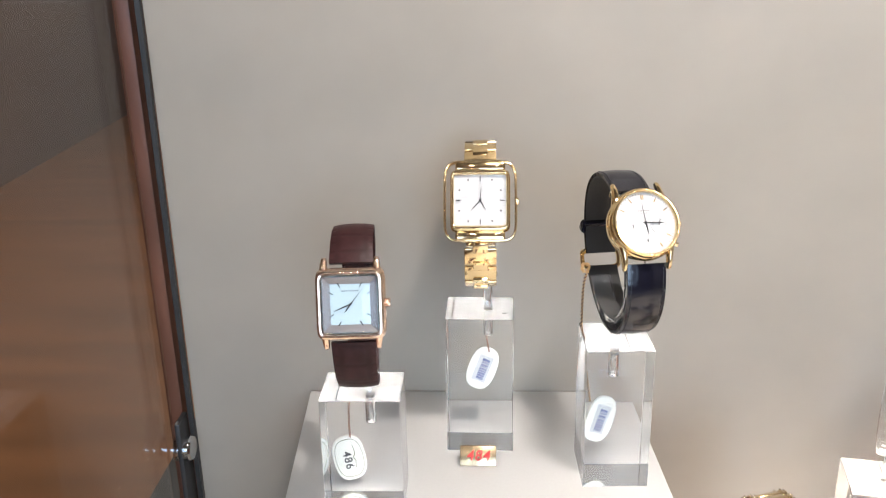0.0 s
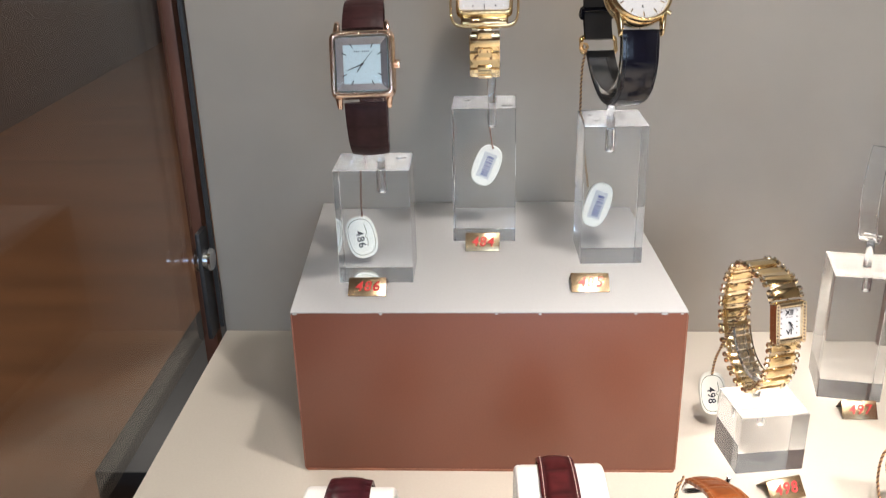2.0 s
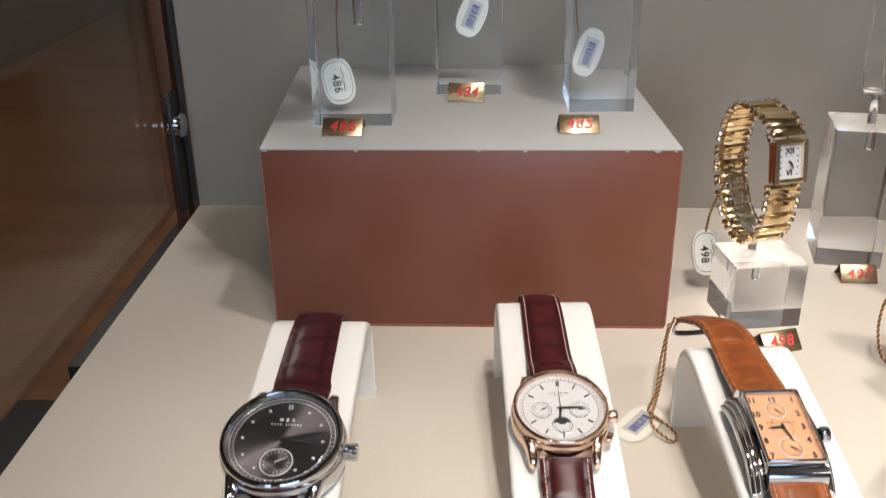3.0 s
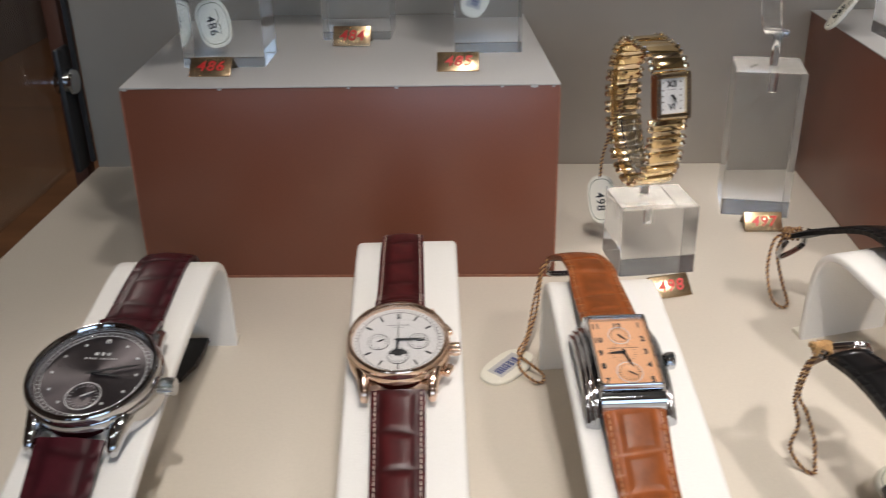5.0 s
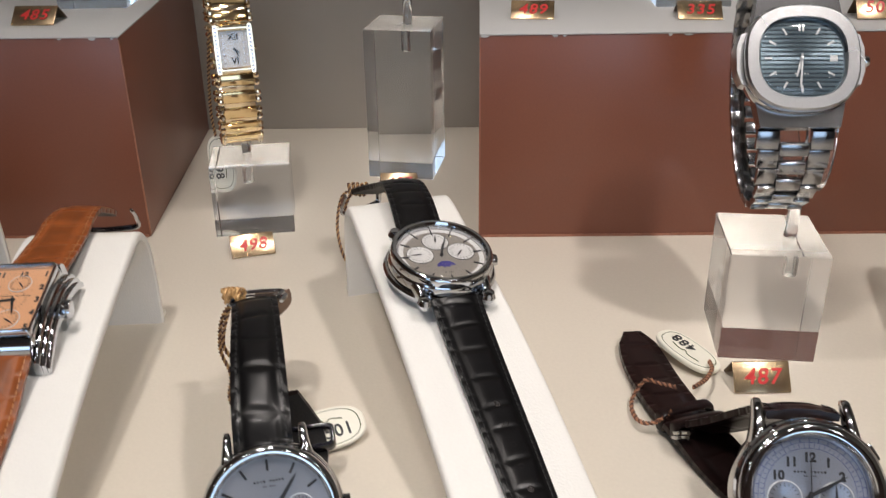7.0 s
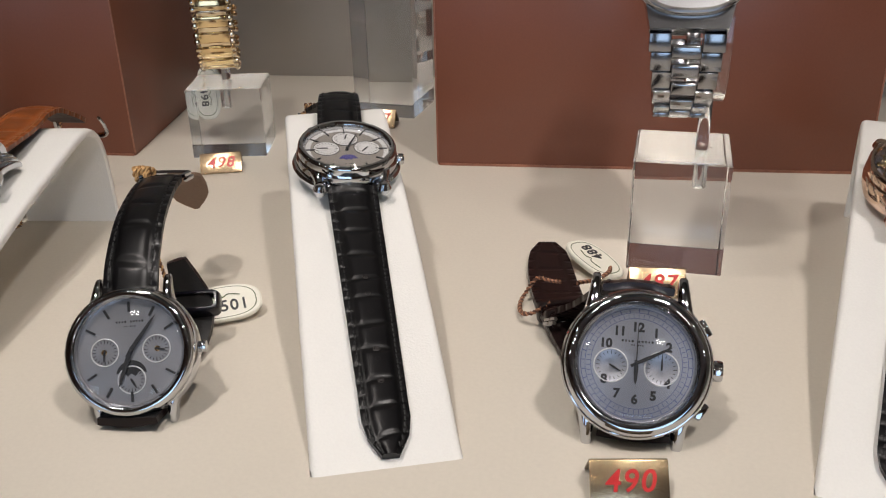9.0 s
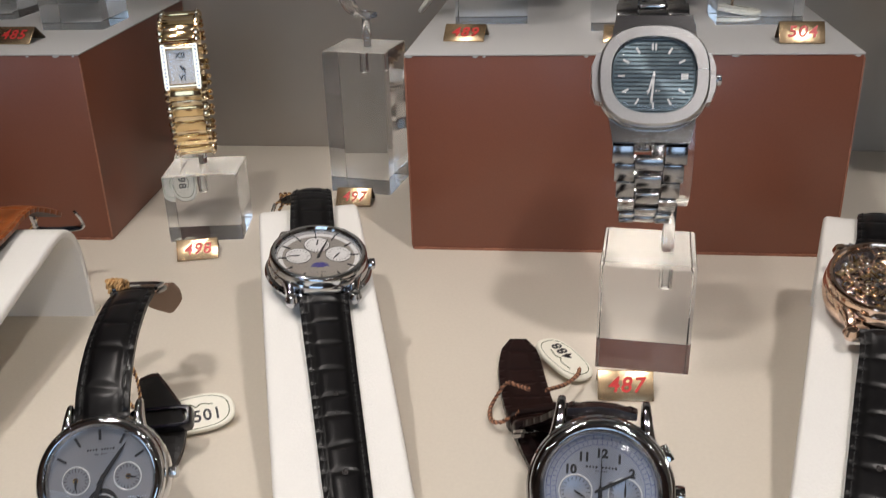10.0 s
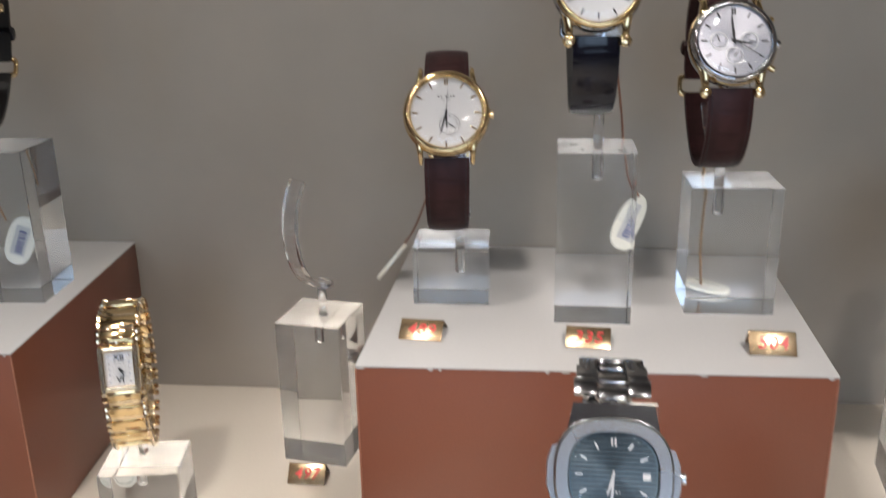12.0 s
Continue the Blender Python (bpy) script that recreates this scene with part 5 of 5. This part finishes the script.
# perpetual calendar with black strap
cm = cushion(0.2595, 0.2765, 17)
wm = on_cushion(cm, 0.0520, 0.0126, 1, 12, 0.0012) @ pose(0, 0, 0, 0, 4, 0) @ Matrix.Scale(0.97, 4)
g, d = watch(wm, "polished steel calendar watch with ball lugs and black strap", circle(0.0195), circle(0.0160), "steel", None, "taupe_dial", 0.0104, (0.0100, 0.0140, 0.0212, 0.0034, 0.0036), None, True, crown=(0.0022, 0.0028), bezel_z=0.0030)
part("chapter_ring", ring_slab(circle(0.0158), circle(0.0140), 0.0, 0.00015), M["white_dial"], d)
batons(d, 0.0138, 0.0138, (0.0004, 0.0034), "ink", (), False)
for x, y, a in ((-0.0078, 0.0010, 270), (0.0078, 0.0010, 220), (0, 0.0080, 15)):
    subdial(d, x, y, 0.0050, "white_dial", a)
moon(d, 0, -0.0072, 0.0036)
print_bars(d, [(0, -0.0100, 0.0036, 0.0006)])
clock(d, 20, 24, 0.0070, 0.0112, 0.0007, "ink", 24)
part("case_step", lathe([(0.0186, -0.0076), (0.0204, -0.0070), (0.0208, -0.0058), (0.0202, -0.0046), (0.0186, -0.0042)], 64), M["steel"], g)
cushion_strap(g, wm, cm, 0.0520, 0.0198, 0.0186, 0.0152, "black", "black_lining", "stitch_black", 0.08, 0.122, back_pts=[(0, -0.010, 0.0535), (0.001, 0.006, 0.0540), (0.0015, 0.019, 0.0500), (0.001, 0.031, 0.0445), (-0.002, 0.042, 0.0395), (-0.0065, 0.0505, 0.0345)], holes=7)
bk = cm @ pose(-0.0062, 0.0500, 0.0350, -68, 0, 24)
part("buckle", rope([(-0.0095, 0, 0), (-0.0103, 0.006, 0.000), (-0.0085, 0.0100, -0.001), (0.0085, 0.0100, -0.001), (0.0103, 0.006, 0.0), (0.0095, 0, 0)], 0.0009, 6, 10.0), M["steel"], g, "steel pin buckle", wm.inverted() @ bk)
tag_cord([(0.2345, 0.3265, 0.034), (0.2290, 0.325, 0.031), (0.2265, 0.321, 0.018), (0.2290, 0.317, 0.005), (0.2335, 0.315, 0.0012), (0.2365, 0.317, 0.0025), (0.2330, 0.320, 0.014), (0.2305, 0.323, 0.026), (0.2335, 0.326, 0.033)], "cord", 0.0006, "twisted cord hanging from the buckle")

part("cord_wrap", rope([(0.2320 + 0.0006 * i, 0.3255 + 0.0030 * math.cos(i * 1.9), 0.0345 + 0.0028 * math.sin(i * 1.9)) for i in range(16)], 0.0006, 6, 2400.0), [M["cord"], M["cord_dark"]], g, "twisted cord wound round the buckle", wm.inverted())

# skeleton watch with black strap
cm = cushion(0.492, 0.272, -16)
wm = on_cushion(cm, 0.0590, 0.0150, 8)
g, d = watch(wm, "rose gold skeleton watch with an open-worked movement and black strap", circle(0.0195), circle(0.0165), "rose", None, "slate_dial", 0.0098, (0.0100, 0.0140, 0.0225, 0.0034, 0.0042), None, True, crown=(0.0020, 0.0026), bezel_z=0.0030)
rr = random.Random(11)
GEARS = [mesh_of("gear", ring_slab(circle(q, 18), circle(q * f, 18), 0.0, 0.0005), M[mt]) for q, f, mt in ((0.0026, 0.7, "rose"), (0.0017, 0.5, "gold"), (0.0011, 0.4, "rose"), (0.0020, 0.75, "gold"), (0.0008, 0.3, "steel"))]
BRIDGES = [mesh_of("bridge", box(lx, ly, 0.0007, (0, 0, 0.00035), 0.0002), M[mt]) for lx, ly, mt in ((0.0050, 0.0009, "rose"), (0.0034, 0.0007, "gold"), (0.0022, 0.0011, "rose"), (0.0040, 0.0005, "steel"), (0.0015, 0.0015, "rose"))]
for i in range(250):
    r, a = 0.0148 * math.sqrt(rr.random()), rr.random() * 6.283
    bit = pose(r * math.cos(a), r * math.sin(a), 0.0001 + rr.random() * 0.0009, rr.uniform(-22, 22), rr.uniform(-22, 22), rr.uniform(0, 180))
    if rr.random() < 0.5:
        part("gear", rr.choice(GEARS), None, d, m=bit)
    else:
        part("bridge", rr.choice(BRIDGES), None, d, m=bit)
batons(d, 0.0150, 0.0150, (0.0004, 0.0020), "rose", (), False)
clock(d, 350, 40, 0.0070, 0.0112, 0.0007, "ink")
cushion_strap(g, wm, cm, 0.0590, 0.0205, 0.0190, 0.0165, "black", "black_lining", "stitch_black", 0.08, 0.112, holes=7)

# ---- loose watches on the shelf ----
TILT_L = 35.0
wm = stood(0.2306, 0.1290, 0.0200, 33, 9, 3) @ Matrix.Scale(1.09, 4)
g, d = watch(wm, "polished steel calendar watch with a silver-grey dial and black strap", circle(0.0180), circle(0.0144), "steel", None, "grey_dial", 0.0090, (0.0083, 0.0130, 0.0212, 0.0026, 0.0036), crown=(0.0017, 0.0018), bezel_z=0.0030)
batons(d, 0.0122, 0.0122, (0.0006, 0.0028), "ink", (3, 9), False)
subdial(d, -0.0070, 0.0003, 0.0038, "grey_dial", 185)
subdial(d, 0.0070, 0.0003, 0.0038, "grey_dial", 100)
dots(d, [(-0.0072, 0.0003), (0.0072, 0.0003)], 0.0009, "gold")
moon(d, 0, -0.0065, 0.0042, "ink")
subdial(d, 0, -0.0076, 0.0038, "grey_dial", 150)
print_bars(d, [(0, 0.0082, 0.0078, 0.0007), (0, 0.0069, 0.0034, 0.0005)])
clock(d, 200, 37, 0.0100, 0.0120, 0.0012, "ink", None)


def upright(yaw, base, pts):
    """Points given level, as sideways, back and up from the dial centre, in the axes of the watch."""
    inv = base.inverted() @ Matrix.Translation(base.translation) @ pose(0, 0, 0, 0, 0, yaw)
    return [inv @ Vector(q) for q in pts]


def placed(base, pts):
    """World points in the axes of a watch."""
    inv = base.inverted()
    return [inv @ Vector(q) for q in pts]


sp = placed(wm, [(0.2272, 0.1410, 0.0325), (0.2255, 0.1490, 0.0400), (0.2225, 0.1640, 0.0470), (0.2185, 0.1830, 0.0490), (0.2150, 0.1985, 0.0475)])
strap(g, sp, (0.0152, 0.0150, 0.0144, 0.0138, 0.0134), 0.0030, "black", "lining", "stitch_black", cell=0.013)
sp = placed(wm, [(0.2320, 0.1170, 0.0032), (0.2318, 0.1250, 0.0020), (0.2312, 0.1420, 0.0020), (0.2325, 0.1600, 0.0030), (0.2335, 0.1690, 0.0110), (0.2310, 0.1720, 0.0200), (0.2285, 0.1725, 0.0290)])
strap(g, sp[::-1], (0.0060, 0.0115, 0.0130, 0.0135, 0.0150, 0.0165, 0.0172), 0.0028, "dark_brown", "black_lining", "stitch_black")
q = placed(wm, [(0.2320, 0.1700, 0.0125)])[0]
part("keeper", ring_slab(rounded(0.0195, 0.0080, 6, 32), rounded(0.0165, 0.0045, 6, 32), 0, 0.0045), M["black_smooth"], g, m=Matrix.Translation(q) @ pose(0, 0, 0, -20, 0, 0))
sp = placed(wm, [(0.2195, 0.2045, 0.0455), (0.2180, 0.2110, 0.0415), (0.2160, 0.2200, 0.0330), (0.2140, 0.2270, 0.0250)])
strap(g, sp, (0.0100, 0.0120, 0.0125, 0.0125, 0.0115, 0.0075, 0.0015), 0.0020, "tan_lining", "tan_lining", "stitch_black", side=Vector((1, 0.3, 0.25)))
bk = Matrix.Translation((0.2150, 0.2010, 0.0480)) @ pose(0, 0, 0, -15, 0, 9)
part("buckle", rope([(-0.0078, -0.002, -0.001), (-0.0080, 0.003, 0.000), (0.0080, 0.003, 0.000), (0.0078, -0.002, -0.001)], 0.0011, 6, 10.0), M["steel"], g, "steel pin buckle", wm.inverted() @ bk)
hang_tag(pose(0.2375, 0.1850, 0.0058, 0, 33, -64), 0.0145, 0.0270, "501", label="ivory oval hang tag numbered 501 on the shelf", turn=90)
tag_cord([(0.2095, 0.2025, 0.0485), (0.2030, 0.2015, 0.0400), (0.2010, 0.2005, 0.0280), (0.2035, 0.2000, 0.0180), (0.2020, 0.2000, 0.0080), (0.2060, 0.1970, 0.0016), (0.2095, 0.1940, 0.0014), (0.2105, 0.1970, 0.0030), (0.2095, 0.1990, 0.0120), (0.2055, 0.2000, 0.0230), (0.2022, 0.2005, 0.0300), (0.2050, 0.2015, 0.0420), (0.2085, 0.2025, 0.0480)], "cord", 0.00055, "twisted gold cord hanging from a buckle")
part("cord_wrap", rope([(0.2042 + 0.0005 * i, 0.2015 + 0.0022 * math.cos(i * 2.0), 0.0482 + 0.0022 * math.sin(i * 2.0)) for i in range(14)], 0.0007), M["cord"], g, "gold cord wound round the buckle", wm.inverted())

wm = stood(0.378, 0.1345, 0.0212, TILT_L, -2, -1)
g, d = watch(wm, "large steel chronograph watch with a silver dial and dark brown strap", circle(0.0210), circle(0.0160), "steel", None, "sunray_silver", 0.0110, (0.0106, 0.0150, 0.0262, 0.0036, 0.0045), crown=(0.0030, 0.0032), bezel_z=0.0036)
part("bezel_step", lathe([(0.0186, -0.0010), (0.0209, -0.0010), (0.0211, 0.0002), (0.0206, 0.0012), (0.0190, 0.0015)], 64), M["steel"], g)
numerals(d, [(str(h), 0.0101 * math.sin(radians(h * 30)), 0.0101 * math.cos(radians(h * 30))) for h in (12, 1, 2, 4, 5, 6, 7, 8, 10, 11)], 0.0035, bold=0.00016)
track(d, 0.0134, 60, 0.0011, 0.00014, "blue_ink", (0.0126, 0.0142, 0.0154))
track(d, 0.0148, 36, 0.0010, 0.00020, "blue_ink")
subdial(d, -0.0070, -0.0010, 0.0048, "sunray_silver", 118)
subdial(d, 0.0070, -0.0010, 0.0048, "sunray_silver", 0)
print_bars(d, [(0, 0.0062, 0.0092, 0.0008), (0, 0.0051, 0.0036, 0.0005)])
clock(d, 180, 62, 0.0060, 0.0115, 0.0011, "ink", 0)
for yy in (0.0115, -0.0115):
    part("pusher", box(0.0030, 0.0052, 0.0032, (0, 0, 0), 0.0006), M["steel"], g, m=pose(0.0184, yy, -0.0050, 0, 0, 31 if yy > 0 else -31))
sp = upright(-2, wm, [(0.0, 0.0150, 0.0160), (0.0, 0.0225, 0.0130), (-0.004, 0.0310, 0.0050), (-0.011, 0.0400, -0.0050), (-0.0185, 0.0470, -0.0125)])
strap(g, sp, (0.0205, 0.0200, 0.0185, 0.0172, 0.0165), 0.0032, "dark_brown", "dark_brown", "stitch_black")
sp = upright(-2, wm, [(0.0, -0.0105, -0.0178), (0.0, -0.002, -0.0196), (-0.004, 0.014, -0.0196), (-0.011, 0.030, -0.0190), (-0.0185, 0.0460, -0.0165), (-0.0240, 0.0650, -0.0180), (-0.0285, 0.0880, -0.0190), (-0.0318, 0.1135, -0.0180)])
strap(g, sp[::-1], (0.0070, 0.0145, 0.0168, 0.0178, 0.0182, 0.0185, 0.0185, 0.0185, 0.0185, 0.0185, 0.0185, 0.0186, 0.0188, 0.0190, 0.0192, 0.0195, 0.0200, 0.0205), 0.0028, "dark_brown", "dark_brown", "stitch_black")
for rel, rx in (((-0.0190, 0.0500, -0.0150), 62), ((-0.0222, 0.0590, -0.0165), 80)):
    q = upright(-2, wm, [rel])[0]
    part("keeper", ring_slab(rounded(0.0205, 0.0085, 6, 32), rounded(0.0175, 0.0050, 6, 32), 0, 0.0040), M["dark_brown"], g, m=wm.inverted() @ Matrix.Translation(wm @ q) @ pose(0, 0, 0, 0, 0, 18) @ pose(0, 0, 0, rx, 0, 0))
q = upright(-2, wm, [(-0.0165, 0.0450, -0.0125)])[0]
part("buckle", rope([(-0.0095, -0.003, 0), (-0.0100, 0.004, 0.001), (0.0100, 0.004, 0.001), (0.0095, -0.003, 0)], 0.0010, 6, 10.0), M["steel"], g, "steel pin buckle", wm.inverted() @ Matrix.Translation(wm @ q) @ pose(0, 0, 0, -40, 0, 18))
hang_tag(pose(0.3687, 0.2340, 0.0046, 10, 6, 40), 0.0150, 0.0270, "488", label="ivory oval hang tag numbered 488 on the shelf", turn=90)
tag_cord([(0.3530, 0.190, 0.009), (0.3470, 0.188, 0.006), (0.3430, 0.193, 0.0030), (0.3420, 0.201, 0.0022), (0.3435, 0.207, 0.003), (0.3475, 0.209, 0.0085), (0.3520, 0.206, 0.0095), (0.3560, 0.200, 0.0120)], "red_cord", 0.0006, "twisted gold cord loop on the shelf")
tag_cord([(0.3745, 0.2250, 0.0060), (0.3735, 0.2180, 0.0075), (0.3690, 0.2090, 0.0090), (0.3620, 0.1990, 0.0125)], "red_cord", 0.0006, "twisted gold tag cord on the shelf")
